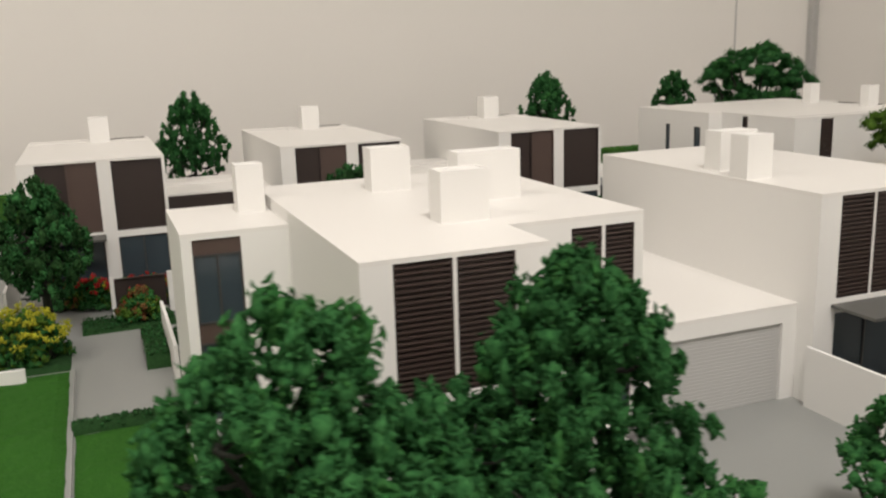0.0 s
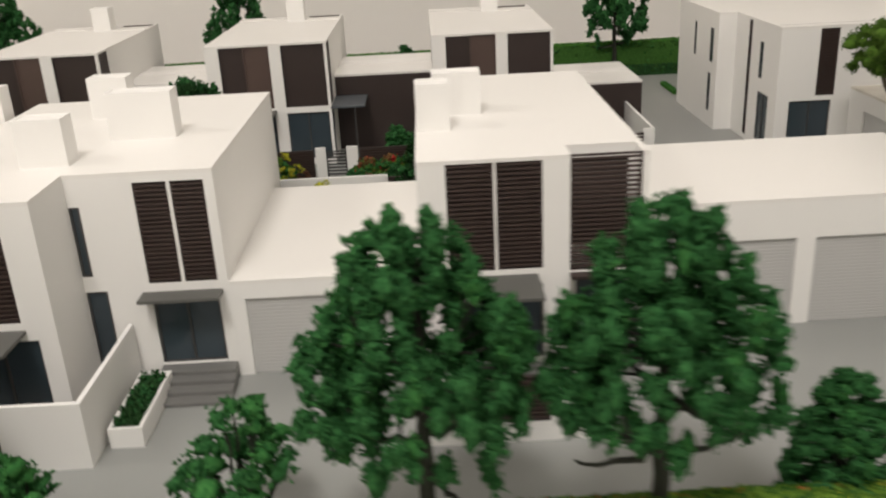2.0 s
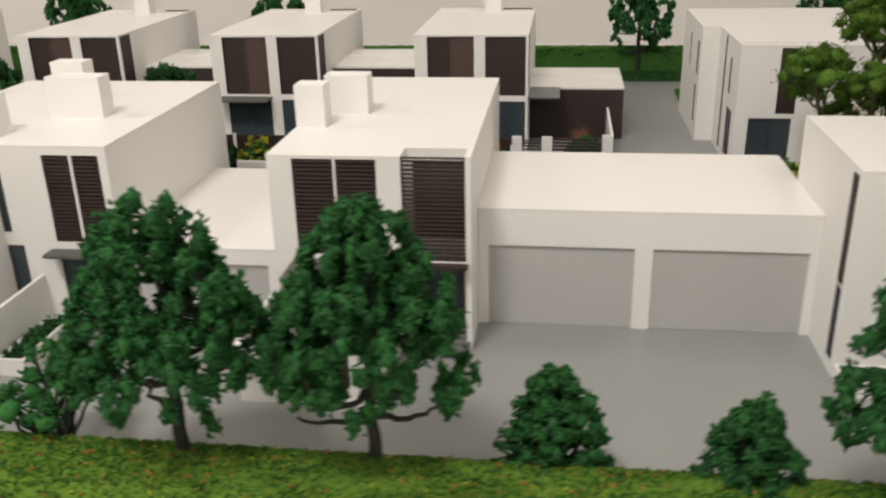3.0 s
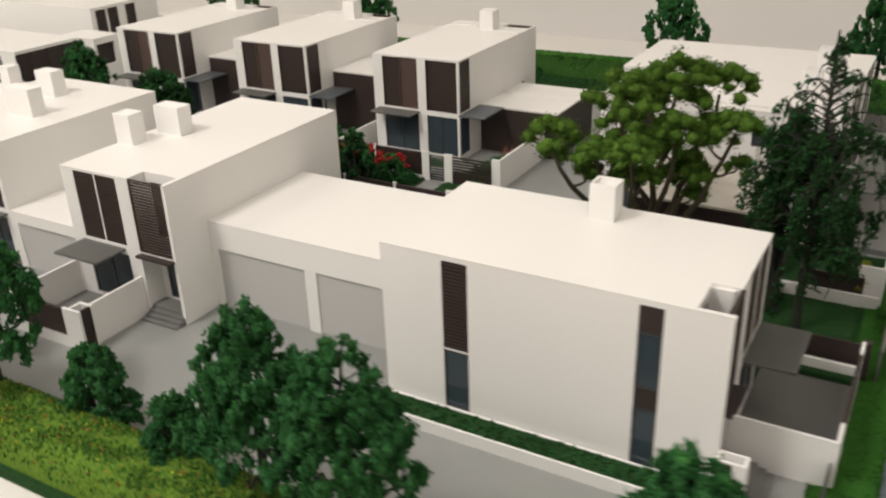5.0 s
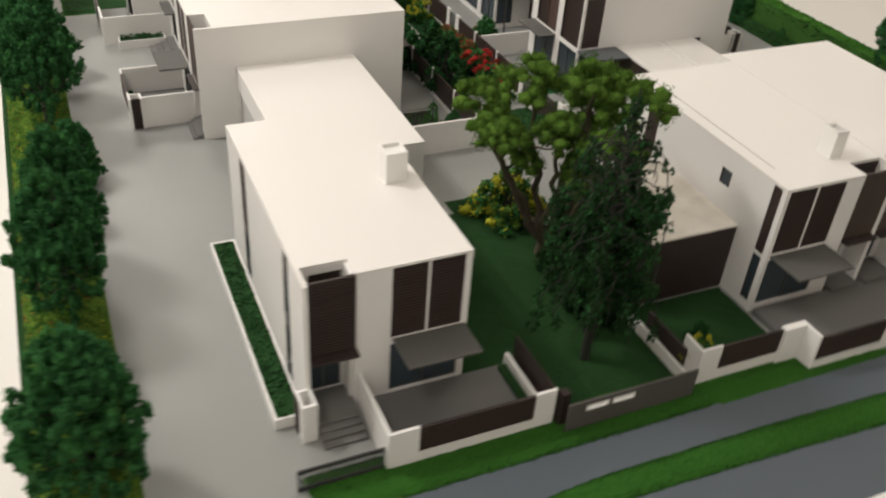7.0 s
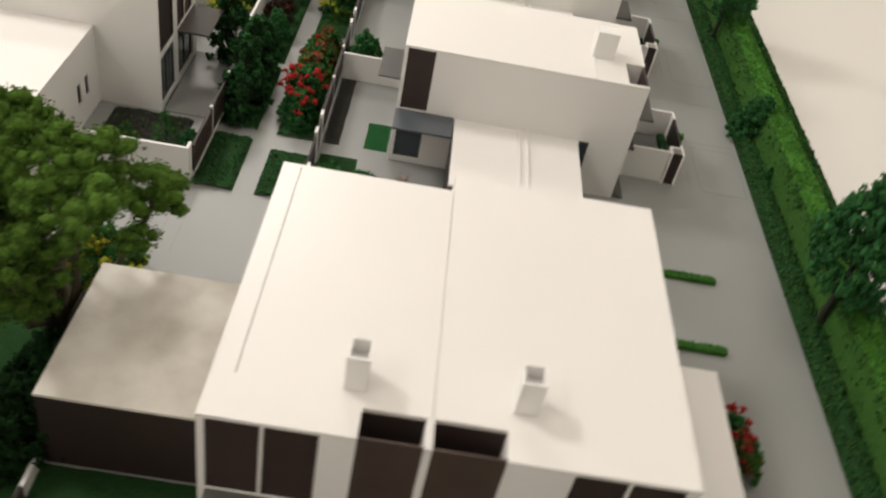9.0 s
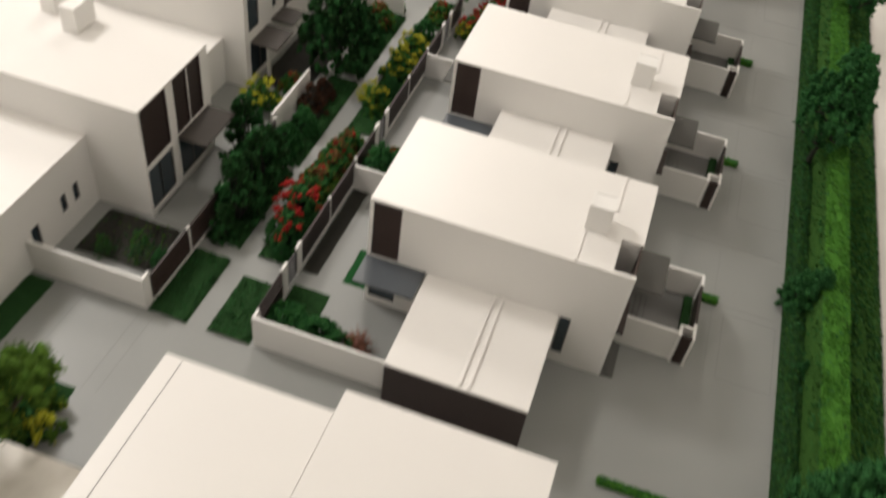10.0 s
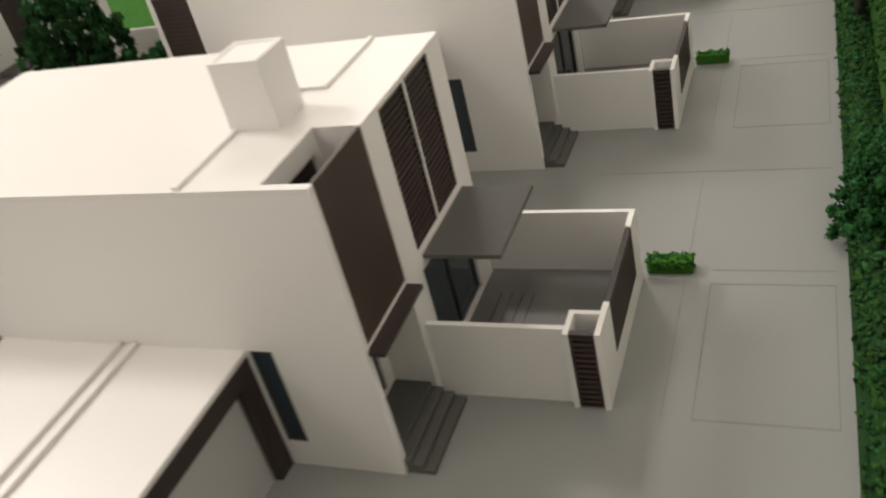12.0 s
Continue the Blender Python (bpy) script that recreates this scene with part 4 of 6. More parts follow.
def put_plant(name, x, y, z, meshes, label, category, group="", rz=0.0, size=1.0):
    """An Empty at the plant's foot with its trunk, branches and crown as parts."""
    ob = thing(name, x, y, z, label, category, group, rz=rz)
    ob.scale = (size, size, size)
    for part_name, me in meshes:
        p = new(part_name, me)
        p.parent = ob
        if part_name in ("crown", "branching", "blossom"):
            p["kind"] = "stuff"
    return ob


def round_bush(seed, height=3.6, radius=1.9, stems=14, mats=(LEAF,), clump=0.12, dense=24, open_base=0.5, pick=None, bare=False, point=2.0, full=1.0):
    """A many-stemmed shrub: stems fan from the foot into a domed crown of foam lobes, uneven and with gaps."""
    rng = np.random.default_rng(seed)
    lobes = []
    gap = 0.30 * radius * (0.92 if bare else 0.66) / full
    for i in range(2600):
        ang = rng.uniform(0, 2 * math.pi)
        wave = 1 + 0.16 * noise.noise((math.cos(ang) * 1.1, math.sin(ang) * 1.1, seed * 1.7))
        rise = rng.uniform(0.45 if bare else 0.0, 1)
        r = math.sqrt(rng.uniform(0.15, 1)) * (1 - rise) ** (1 / point)
        z = max(open_base + (height - open_base - 0.12) * rise, 0.10 * height)
        p = np.array([math.cos(ang) * r * radius * wave, math.sin(ang) * r * radius * wave, z])
        if noise.noise((p[0] * 1.1 + seed, p[1] * 1.1, p[2] * 0.9)) < (-0.02 if bare else -0.22 * full):
            continue
        if all(np.sum((p - q) ** 2) > gap ** 2 for q in lobes):
            lobes.append(p)
        if len(lobes) > (40 if bare else 85 * full ** 2):
            break
    tubes = []
    for p in lobes[:stems]:
        tubes.append((bent(rng, (0.05 * p[0], 0.05 * p[1], -0.05), p, -0.12 * radius, 6, 0.05), np.linspace(0.08, 0.025, 6)))
    rows = [(*p, gap * full * rng.uniform(0.55, 0.85)) for p in lobes]
    crown = lobed_crown(rng, rows, int(dense * 1.2), clump * 0.66, mats, pick)
    return [("branching", tubes_mesh("branching", tubes, BARK)), ("crown", crown)]


def umbrella_tree(seed, height=10.4, radius=4.6, mats=(OLIVE,), limbs=11, clump=0.10, lean=(0.0, 0.0), bark=BARK, tips=()):
    """A broad tree: bare limbs fan out from a low fork and carry separate rounded cushions of foam near their ends."""
    rng = np.random.default_rng(seed)
    trunk_mesh = tubes_mesh("trunk", [(bent(rng, (0, 0, -0.1), (0.05, 0, 1.3), 0, 4, 0.02), np.linspace(0.50, 0.38, 4))], bark)
    tubes, lobes = [], []

    def cushion(at, wide, thick, count, big):
        for k in range(count):
            a, r = 2.399 * k + rng.uniform(-0.4, 0.4), wide * math.sqrt((k + 0.4) / count)
            z = thick * (0.8 * (1 - (r / wide) ** 2) + rng.uniform(-0.35, 0.25))
            lobes.append((at[0] + math.cos(a) * r, at[1] + math.sin(a) * r, at[2] + z, rng.uniform(0.72, 1.0) * big))

    for x, y, z, wide in tips:
        tip = np.array([x, y, z])
        path = bent(rng, (0.05 * x, 0.05 * y, rng.uniform(0.8, 1.3)), tip - (0, 0, 0.25), -0.15 * math.hypot(x, y), 9, 0.045)
        tubes.append((path, np.linspace(0.22, 0.08, 9)))
        cushion(tip, wide, 0.75 * wide, int(10 * wide ** 1.5) + 6, 0.55)
        for k in range(2):
            start = path[6 + k]
            a2 = 2.1 * k + rng.uniform(0, 1.2)
            end = start + np.array([math.cos(a2), math.sin(a2), 0]) * wide * rng.uniform(0.55, 1.0) + (0, 0, rng.uniform(0.3, 0.8))
            tubes.append((bent(rng, start, end, -0.15, 6, 0.04), np.linspace(0.08, 0.035, 6)))
            cushion(end, 0.55 * wide, 0.5 * wide, 7, 0.46)
    for i in range(0 if tips else limbs):
        ang = i * 2.399 + rng.uniform(-0.2, 0.2)
        out = math.sqrt((i + 0.5) / limbs)
        reach = radius * out * 0.84
        top = height * (0.95 - 0.30 * out ** 2) * rng.uniform(0.92, 1.0)
        tip = np.array([math.cos(ang) * reach + lean[0] * out, math.sin(ang) * reach + lean[1] * out, top])
        path = bent(rng, (0.15 * math.cos(ang), 0.15 * math.sin(ang), rng.uniform(0.7, 1.3)), tip, -0.12 * reach, 9, 0.035)
        tubes.append((path, np.linspace(0.21, 0.07, 9)))
        cushion(path[-1], rng.uniform(1.2, 1.6), 0.8, 15, 0.60)
        for k in range(2):
            start = path[5 + k]
            a2 = ang + (1, -1)[k] * rng.uniform(0.6, 1.5)
            end = start + np.array([math.cos(a2) * rng.uniform(0.8, 1.5), math.sin(a2) * rng.uniform(0.8, 1.5), rng.uniform(0.1, 1.1)])
            tubes.append((bent(rng, start, end, -0.15, 6, 0.04), np.linspace(0.09, 0.035, 6)))
            cushion(end, rng.uniform(0.8, 1.1), 0.6, 9, 0.50)
    crown = lobed_crown(rng, lobes, 64, clump * 0.50, mats, flat=0.85, squash=0.9, rough=0.16)
    return [("trunk", trunk_mesh), ("branching", tubes_mesh("branching", tubes, bark)), ("crown", crown)]


def weeping_tree(seed, height=12.9, radius=3.3, arcs=70, mats=(PINE, LEAF), start=0.12, tuft=0.062, thin_from=0.5, bare=0.15, spray=0.17, stems=0):
    """A dark tree of thin boughs that arch out and hang down, beaded with small tufts; open above, dense below, with a bare leader."""
    rng = np.random.default_rng(seed)
    trunk_mesh = tubes_mesh("trunk", [(bent(rng, (0, 0, 0), (-0.1, 0.1, height), 0, 9, 0.01), np.linspace(0.22, 0.04, 9))], BARK)
    tubes, spots = [], []
    for i in range(arcs):
        u = (i + 0.5) / arcs
        rise = start + (0.97 - start) * u ** 1.15
        reach = radius * np.interp(rise, (0.25, 0.45, 0.68, 0.84, 0.92, 1.0), (0.8, 1.0, 0.80, 0.48, 0.10, 0.06)) * rng.uniform(0.55, 1.1)
        ang = i * 2.399 + rng.uniform(-0.3, 0.3)
        s = np.linspace(0, 1, 8)
        r = reach * np.sin(s * 1.75) / np.sin(1.5)
        z = height * rise + reach * (0.55 * np.sin(s * 2.4) - rng.uniform(0.3, 1.4) * s ** 2.2)
        sway = ang + rng.normal(0, 0.13, 8).cumsum()
        path = np.stack([np.cos(sway) * r, np.sin(sway) * r, np.maximum(z, bare + 0.4 * rng.uniform(0, 1))], 1)
        tubes.append((path, np.linspace(0.045, 0.016, 8)))
        full = rise < thin_from
        for f in np.arange(0.16, 1.0, (0.10 if full else 0.15) / max(reach, 0.3)):
            at = np.array([np.interp(f, s, path[:, q]) for q in range(3)])
            if noise.noise((at[0] * 1.3 + seed, at[1] * 1.3, at[2] * 0.7)) < 0.04 - 0.12 * full:
                continue
            at = at + rng.normal(0, 0.10, 3)
            spots.append(puff(rng, at - (0, 0, 0.06), spray if full else 0.11, 8 if full else 4, tuft, 1.5))
    for i in range(stems):
        a, b = rng.uniform(-1, 1, 2), rng.uniform(-1, 1, 2)
        tubes.append((bent(rng, (0.35 * a[0], 0.25 * a[1], 0), (0.5 * radius * b[0], 0.5 * radius * b[1], height * rng.uniform(0.6, 0.8)), 0, 7, 0.03), np.linspace(0.10, 0.03, 7)))
    crown = clump_mesh("crown", np.concatenate(spots), list(mats), rng, squash=1.5, pick=[0.8, 0.2])
    return [("trunk", trunk_mesh), ("branching", tubes_mesh("branching", tubes, BARK)), ("crown", crown)]


def turf(name, x0, x1, y0, y1, profile, mats, pick, per_m2, seed, size=0.07, label="", category="hedge", step=0.25, lit_strip=None):
    """A bank of flock: an uneven body under the given cross profile and loose grains over it; one strip can take a
    brighter flock, painted as if lit.
    """
    rng = np.random.default_rng(seed)
    nx, ny = int((x1 - x0) / step), max(6, int((y1 - y0) / 0.2))
    gx, gy = np.meshgrid(np.linspace(x0, x1, nx), np.linspace(0, 1, ny))
    gz = np.interp(gy, *zip(*profile))
    lump = np.array([noise.noise((float(a) * 0.55, float(b) * 5, seed)) + 0.5 * noise.noise((float(a) * 2.1, float(b) * 14, seed)) for a, b in zip(gx.ravel(), gy.ravel())]).reshape(gx.shape)
    gz = gz + (gz > 0.02) * lump * 0.10
    gyy = y0 + (y1 - y0) * gy
    verts = np.stack([gx, gyy, gz], 2).reshape(-1, 3)
    idx = np.arange(nx * ny).reshape(ny, nx)
    q = np.stack([idx[:-1, :-1], idx[:-1, 1:], idx[1:, 1:], idx[1:, :-1]], 2).reshape(-1, 4)
    faces = np.concatenate([q[:, [0, 1, 2]], q[:, [0, 2, 3]]])
    mats, lo, hi = (list(mats) + [lit_strip[2]], lit_strip[0], lit_strip[1]) if lit_strip else (list(mats), 2, 2)
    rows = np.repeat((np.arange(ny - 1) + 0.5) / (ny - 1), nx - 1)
    on_lit_strip = np.tile((rows > lo) & (rows < hi), 2)
    body = new(name, array_mesh(name, verts, faces, mats, np.where(on_lit_strip, len(mats) - 1, 0)))
    tagged(body, label, category, kind="stuff")
    n = int(per_m2 * (x1 - x0) * (y1 - y0))
    px, py = rng.uniform(x0, x1, n), rng.uniform(0.02, 0.98, n)
    pz = np.interp(py, *zip(*profile)) + 0.02
    spots = np.stack([px, y0 + (y1 - y0) * py, pz, rng.uniform(0.5, 1.4, n) * size], 1)
    shade = rng.choice(len(pick), n, p=pick)
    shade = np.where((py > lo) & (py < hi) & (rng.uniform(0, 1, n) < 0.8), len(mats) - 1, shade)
    v, f = tuft_arrays(spots, rng, 0.9)
    grains = new("grain", array_mesh("grain", v, f, mats, np.repeat(shade, len(TUFT_F))))
    grains.parent = body
    tagged(grains, kind="stuff")
    return body


def bank_tree(seed, mats=(LEAF, LEAF2), pick=(0.86, 0.14), top=8.05, depth=0.56, puffs=230, base=2.95, stems=3, wide=1.0, gaps=1.0, hang=7, tufts=30, grain=0.060):
    """A pointed crown of upright foam sprays on a stem that forks low into arching limbs; small gaps let the light through, and loose sprays hang below."""
    rng = np.random.default_rng(seed)
    k0 = (top - base) / 6.1
    zs = base + np.array([-0.3, 0.0, 0.8, 2.0, 3.2, 4.4, 5.4, 6.1]) * k0
    ws = np.array([1.9, 2.4, 2.8, 2.7, 2.25, 1.65, 1.05, 0.25]) * wide
    fork = base + 1.3
    trunk = bent(rng, (0, 0, -0.25), (0.05, 0.0, fork), 0, 8, 0.008)
    trunk_mesh = tubes_mesh("trunk", [(trunk, np.linspace(0.22, 0.13, 8))], BARK)
    tubes, limbs, lobes = [], [], []
    for i in range(stems):
        fan = (i - (stems - 1) / 2) / max(stems - 1, 1)
        tip = np.array([fan * 2.2 * wide + rng.normal(0, 0.2), rng.uniform(-0.35, 0.35), top - 0.4 - 6.0 * fan ** 2 - rng.uniform(0, 0.4)])
        path = bent(rng, trunk[-1] - (0, 0, 0.05), tip, -0.10 * abs(tip[0]), 9, 0.035)
        limbs.append(path)
        tubes.append((path, np.linspace(0.13, 0.03, 9)))
    for i in range(6):
        ang = 1.05 * i + rng.uniform(-0.3, 0.3) + seed
        out = ws[2] * rng.uniform(0.6, 0.85)
        root = trunk[4 + i % 3]
        tip = np.array([math.cos(ang) * out, math.sin(ang) * out * max(depth, 0.5), root[2] + rng.uniform(-0.1, 0.9)])
        path = bent(rng, root, tip, -0.13 * out, 9, 0.05)
        limbs.append(path)
        tubes.append((path, np.linspace(0.11, 0.035, 9)))
    for i in range(16000):
        z = rng.uniform(zs[1], zs[-1])
        w = np.interp(z, zs, ws)
        r, ang = math.sqrt(rng.uniform(0.02, 1.0)), rng.uniform(0, 2 * math.pi)
        wave = 1 + 0.20 * noise.noise((math.cos(ang) * 1.9, math.sin(ang) * 1.9, z * 1.5 + seed * 3.1))
        p = np.array([math.cos(ang) * r * w * wave, math.sin(ang) * r * (w * depth * wave + 0.1), z])
        if noise.noise((p[0] * 2.8 + seed, p[1] * 0.4, p[2] * 0.8)) < gaps * 0.28 - 0.32:
            continue
        if noise.noise((p[0] * 4.1 - seed, p[1] * 0.5, p[2] * 1.2)) < gaps * 0.21 - 0.30:
            continue
        inner = math.hypot(p[0], p[1]) / (1.5 * wide)
        if inner < 1 and z < base + 2.0 * (1 - 0.6 * inner) and rng.uniform(0, 1) < 0.9 * min(gaps, 1.0):
            continue
        low = base + 0.30 * noise.noise((p[0] * 1.3, p[1] * 1.3, seed)) + 0.25 * abs(p[1])
        if z < low:
            continue
        if all((p[0] - q[0]) ** 2 + (p[1] - q[1]) ** 2 + 0.55 * (p[2] - q[2]) ** 2 > 0.085 for q in lobes):
            lobes.append(np.array([*p, rng.uniform(0.14, 0.26)]))
        if len(lobes) >= puffs:
            break
    crown_lobes = list(lobes)
    for i in range(hang):
        ang, out = rng.uniform(0, 2 * math.pi), ws[1] * rng.uniform(0.45, 0.97)
        at = np.array([math.cos(ang) * out, math.sin(ang) * out * depth, base + 0.2])
        for k in range(int(rng.integers(2, 5))):
            at = at + (rng.normal(0, 0.10), rng.normal(0, 0.08), -rng.uniform(0.16, 0.28))
            lobes.append(np.array([*at, rng.uniform(0.12, 0.22)]))
    for p in crown_lobes[::7]:
        path = min(limbs, key=lambda q: np.min(np.sum((q - p[:3]) ** 2, axis=1)))
        below = [q for q in path[2:] if q[2] < p[2] - 0.1]
        root = below[-1] if below else path[3]
        tubes.append((bent(rng, root, p[:3], -0.12 * np.linalg.norm(p[:3] - root), 6, 0.05), np.linspace(0.05, 0.018, 6)))
    crown = lobed_crown(rng, lobes, tufts, grain, mats, list(pick), flat=1.55, squash=1.5, rough=0.30)
    return [("trunk", trunk_mesh), ("branching", tubes_mesh("branching", tubes, BARK)), ("crown", crown)]


# front row on the hedge bank: big trees and low shrubs
BIG = [bank_tree(s, depth=d, puffs=n, wide=0.92, gaps=g, base=b) for s, d, n, g, b in ((3, 0.80, 300, 1.1, 3.3), (8, 0.72, 290, 1.35, 2.6), (21, 0.80, 300, 1.15, 3.3), (62, 0.72, 290, 1.35, 2.6), (66, 0.95, 380, 0.6, 1.9))]
BIG += [bank_tree(40, depth=0.85, puffs=400, gaps=0.7, base=2.5), bank_tree(47, depth=0.6, puffs=360, wide=1.10, gaps=0.8, base=2.6)]
REAR = [bank_tree(s, top=9.6, base=3.4, depth=0.75, puffs=340, hang=6, gaps=1.1, tufts=16, grain=0.085) for s in (33, 35)]
LOW = [round_bush(s, radius=1.55, point=2.3, open_base=0.25, stems=20, mats=(LEAF, LEAF2), clump=0.10, dense=30, pick=[0.8, 0.2], full=1.3) for s in (5, 14)]
AIRY = [round_bush(s, mats=(LEAF2, LEAF), pick=[0.6, 0.4], height=3.3, radius=1.65, point=3.0, stems=22, dense=24, clump=0.11, bare=True) for s in (31,)]
BIG_LABEL = "tall dark green model tree on the hedge bank"
for i, (x, y, v, size) in enumerate(((-12.2, -9.1, 6, 0.99), (-7.1, -8.5, 5, 0.97), (5.9, -9.2, 2, 1.0), (10.95, -9.05, 0, 1.0), (24.2, -8.95, 1, 0.95), (27.9, -9.3, 3, 0.95), (37.7, -9.45, 4, 0.93))):
    put_plant("tree", x, y, 0.2, BIG[v], BIG_LABEL, "tree", "trees along the front hedge", rz=180 * (i % 2), size=size)
for i, (x, y, kind, size) in enumerate(((-3.7, -8.6, AIRY[0], 0.85), (1.6, -7.9, AIRY[0], 1.0), (15.4, -8.1, LOW[0], 0.98), (20.2, -8.8, LOW[1], 0.92), (32.3, -8.9, LOW[0], 0.8))):
    put_plant("shrub", x, y, 0.2, kind, "low rounded green shrub on the hedge bank", "shrub", "shrubs along the front hedge", rz=50 * i, size=size)

# trees behind the rear hedge
for i, (x, y, v, size) in enumerate(((-7.9, 45.6, 0, 0.94), (21.3, 45.8, 1, 0.96), (36.2, 48.7, 0, 0.92), (-27.0, 47.5, 1, 1.0))):
    put_plant("tree", x, y, 0, REAR[v], "tall dark green model tree by the rear hedge", "tree", "trees along the rear hedge", rz=180 * (i % 2), size=size)
for i, (x, size) in enumerate(((4.7, 0.88), (9.5, 0.36))):
    put_plant("shrub", x, 45.9, 0, LOW[i % 2], "low dark green shrub against the rear hedge", "shrub", "shrubs along the rear hedge", rz=30 * i, size=size)
put_plant("tree", 44.1, 47.0, 0, umbrella_tree(44, 11.6, 5.2, (LEAF, LEAF2), limbs=11, clump=0.12), "broad spreading dark green model tree", "tree")

# trees of the east garden
OLIVE_TIPS = ((-4.0, -2.4, 7.3, 1.3), (-0.9, -1.5, 9.3, 1.6), (0.9, 0.9, 9.8, 1.6), (2.4, 2.1, 9.2, 1.6), (3.7, 0.3, 8.0, 1.15), (-1.6, -2.6, 6.9, 1.1), (-0.8, 1.9, 8.9, 1.2), (1.3, -1.0, 7.9, 1.1), (-2.4, 3.2, 6.5, 1.25), (1.9, 0.3, 5.6, 0.9), (0.1, -3.2, 7.3, 1.1))
put_plant("tree", 29.6, 13.1, 0, umbrella_tree(12, bark=LIMB, tips=OLIVE_TIPS), "broad olive-green tree with bare spreading limbs", "tree")
put_plant("tree", 37.2, 11.1, 0, weeping_tree(9, 13.0, 2.75, arcs=122, start=0.26, tuft=0.07, thin_from=0.66, bare=2.0, spray=0.24), "tall dark conifer with ragged drooping boughs", "tree")
put_plant("tree", 35.9, 12.2, 0, weeping_tree(19, 9.8, 1.9, 80, start=0.62, thin_from=0.95, tuft=0.075, bare=4.9, spray=0.24, stems=9), "dark slender tree with bare stems beside the conifer", "tree")
DARK = [round_bush(60 + i, 3.4, 2.1, 20, (PINE,), open_base=0.2, full=1.2) for i in range(2)]
for i, (x, y, size) in enumerate(((31.1, 13.5, 0.7), (32.5, 13.6, 0.85), (33.9, 13.5, 0.85), (34.9, 13.4, 0.6))):
    put_plant("shrub", x, y, 0, DARK[i % 2], "dark weeping shrub under the conifer", "shrub", "shrubs of the east garden", rz=47 * i, size=size)
put_plant("shrub", 25.6, 13.0, 0, round_bush(71, 2.6, 2.0, 20, (OLIVE, YELLOW, LEAF2, LEAF), pick=[0.36, 0.24, 0.22, 0.18], open_base=0.2), "yellow-green flowering shrub beside the drive", "shrub", size=1.1)

# foliage that bulges over the planters
leaves = new("foliage", clump_mesh("foliage", EP_SPOTS, [DARKLAWN, LEAF], np.random.default_rng(78)))
leaves.parent = ep
tagged(leaves, kind="stuff")
rng = np.random.default_rng(79)
spots = np.stack([rng.uniform(0.12, 0.84, 260), rng.uniform(0.12, 3.05, 260), rng.uniform(0.52, 0.80, 260), rng.uniform(0.06, 0.11, 260)], 1)
leaves = new("foliage", clump_mesh("foliage", spots, [DARKLAWN, LEAF], rng))
leaves.parent = planter
tagged(leaves, kind="stuff")
# ---------------------------------------------------------------- hedge banks and verges
turf("hedge", -42, 41.4, -11.36, -7.85, ((0, 0.0), (0.03, 0.45), (0.10, 1.15), (0.18, 1.42), (0.60, 1.50), (0.76, 1.25), (0.9, 0.6), (1, 0.0)), (HEDGE, LAWN, RHEDGE, AUTUMN, YELLOW, RED), [0.52, 0.23, 0.20, 0.035, 0.009, 0.006], 125, 4, 0.062,
     "mixed green hedge bank with red and yellow specks")
structure("trim", (-42, 41.4, -11.62, -11.37, -0.3, 0.10), DARKLAWN, "narrow dark green edging of the hedge bank", "edging")
# Lit top and shaded sides are put into the colour: bright flock over dark.
turf("hedge", -42, 41.0, 45.85, 47.65, ((0, 0.0), (0.05, 1.8), (0.12, 2.35), (0.86, 2.40), (0.95, 1.8), (1, 0.0)), (RHEDGE, LEAF2, LEAF), [0.55, 0.25, 0.20], 60, 7, 0.085, "clipped rear hedge, its top painted brighter as if lit", lit_strip=(0.15, 0.85, BRIGHT))
turf("verge", -42, 41.4, 44.85, 45.95, ((0, 0.0), (0.12, 0.45), (0.5, 0.70), (0.9, 0.6), (1, 0.3)), (DARKLAWN, RHEDGE, LEAF), [0.4, 0.35, 0.25], 80, 17, 0.09, "dark green bushy ground cover before the hedge", "plants", step=0.3)
turf("verge", -42, 41.4, 47.55, 50.05, ((0, 0.3), (0.2, 0.6), (0.8, 0.5), (1, 0.0)), (RHEDGE, LEAF, DARKLAWN), [0.4, 0.3, 0.3], 45, 18, 0.10, "dark green ground cover behind the hedge", "plants", step=0.3)

# ---------------------------------------------------------------- road at the east side
structure("road", (41.5, 58, -11.4, 50.15, -0.3, 0.012), ASPHALT, "smooth grey model road", "road")
street_verge = strip("verge", 39.4, 41.55, -2.3, 14.9, LAWN, "bright green grass verge along the street", "grass", z=0.09, kind="stuff")
strip("verge", 40.2, 41.7, 14.9, 50.0, LAWN, "bright green grass verge along the street", "grass", z=0.09, kind="stuff")


def island_mid(y):
    return 43.85 + 0.0016 * max(0.0, y - 6.0) ** 2 + 0.05 * max(0.0, 6.0 - y) if y < 20 else 44.16 + 0.0448 * (y - 20) - 0.0008 * (y - 20) ** 2


def island_half(y):
    s = max(0.0, y - 3.5)
    return (0.60 + 0.010 * min(s, 15.0)) * min(1.0, 0.30 + 0.16 * s) ** 0.8 * min(1.0, (s * 1.4) ** 0.5)


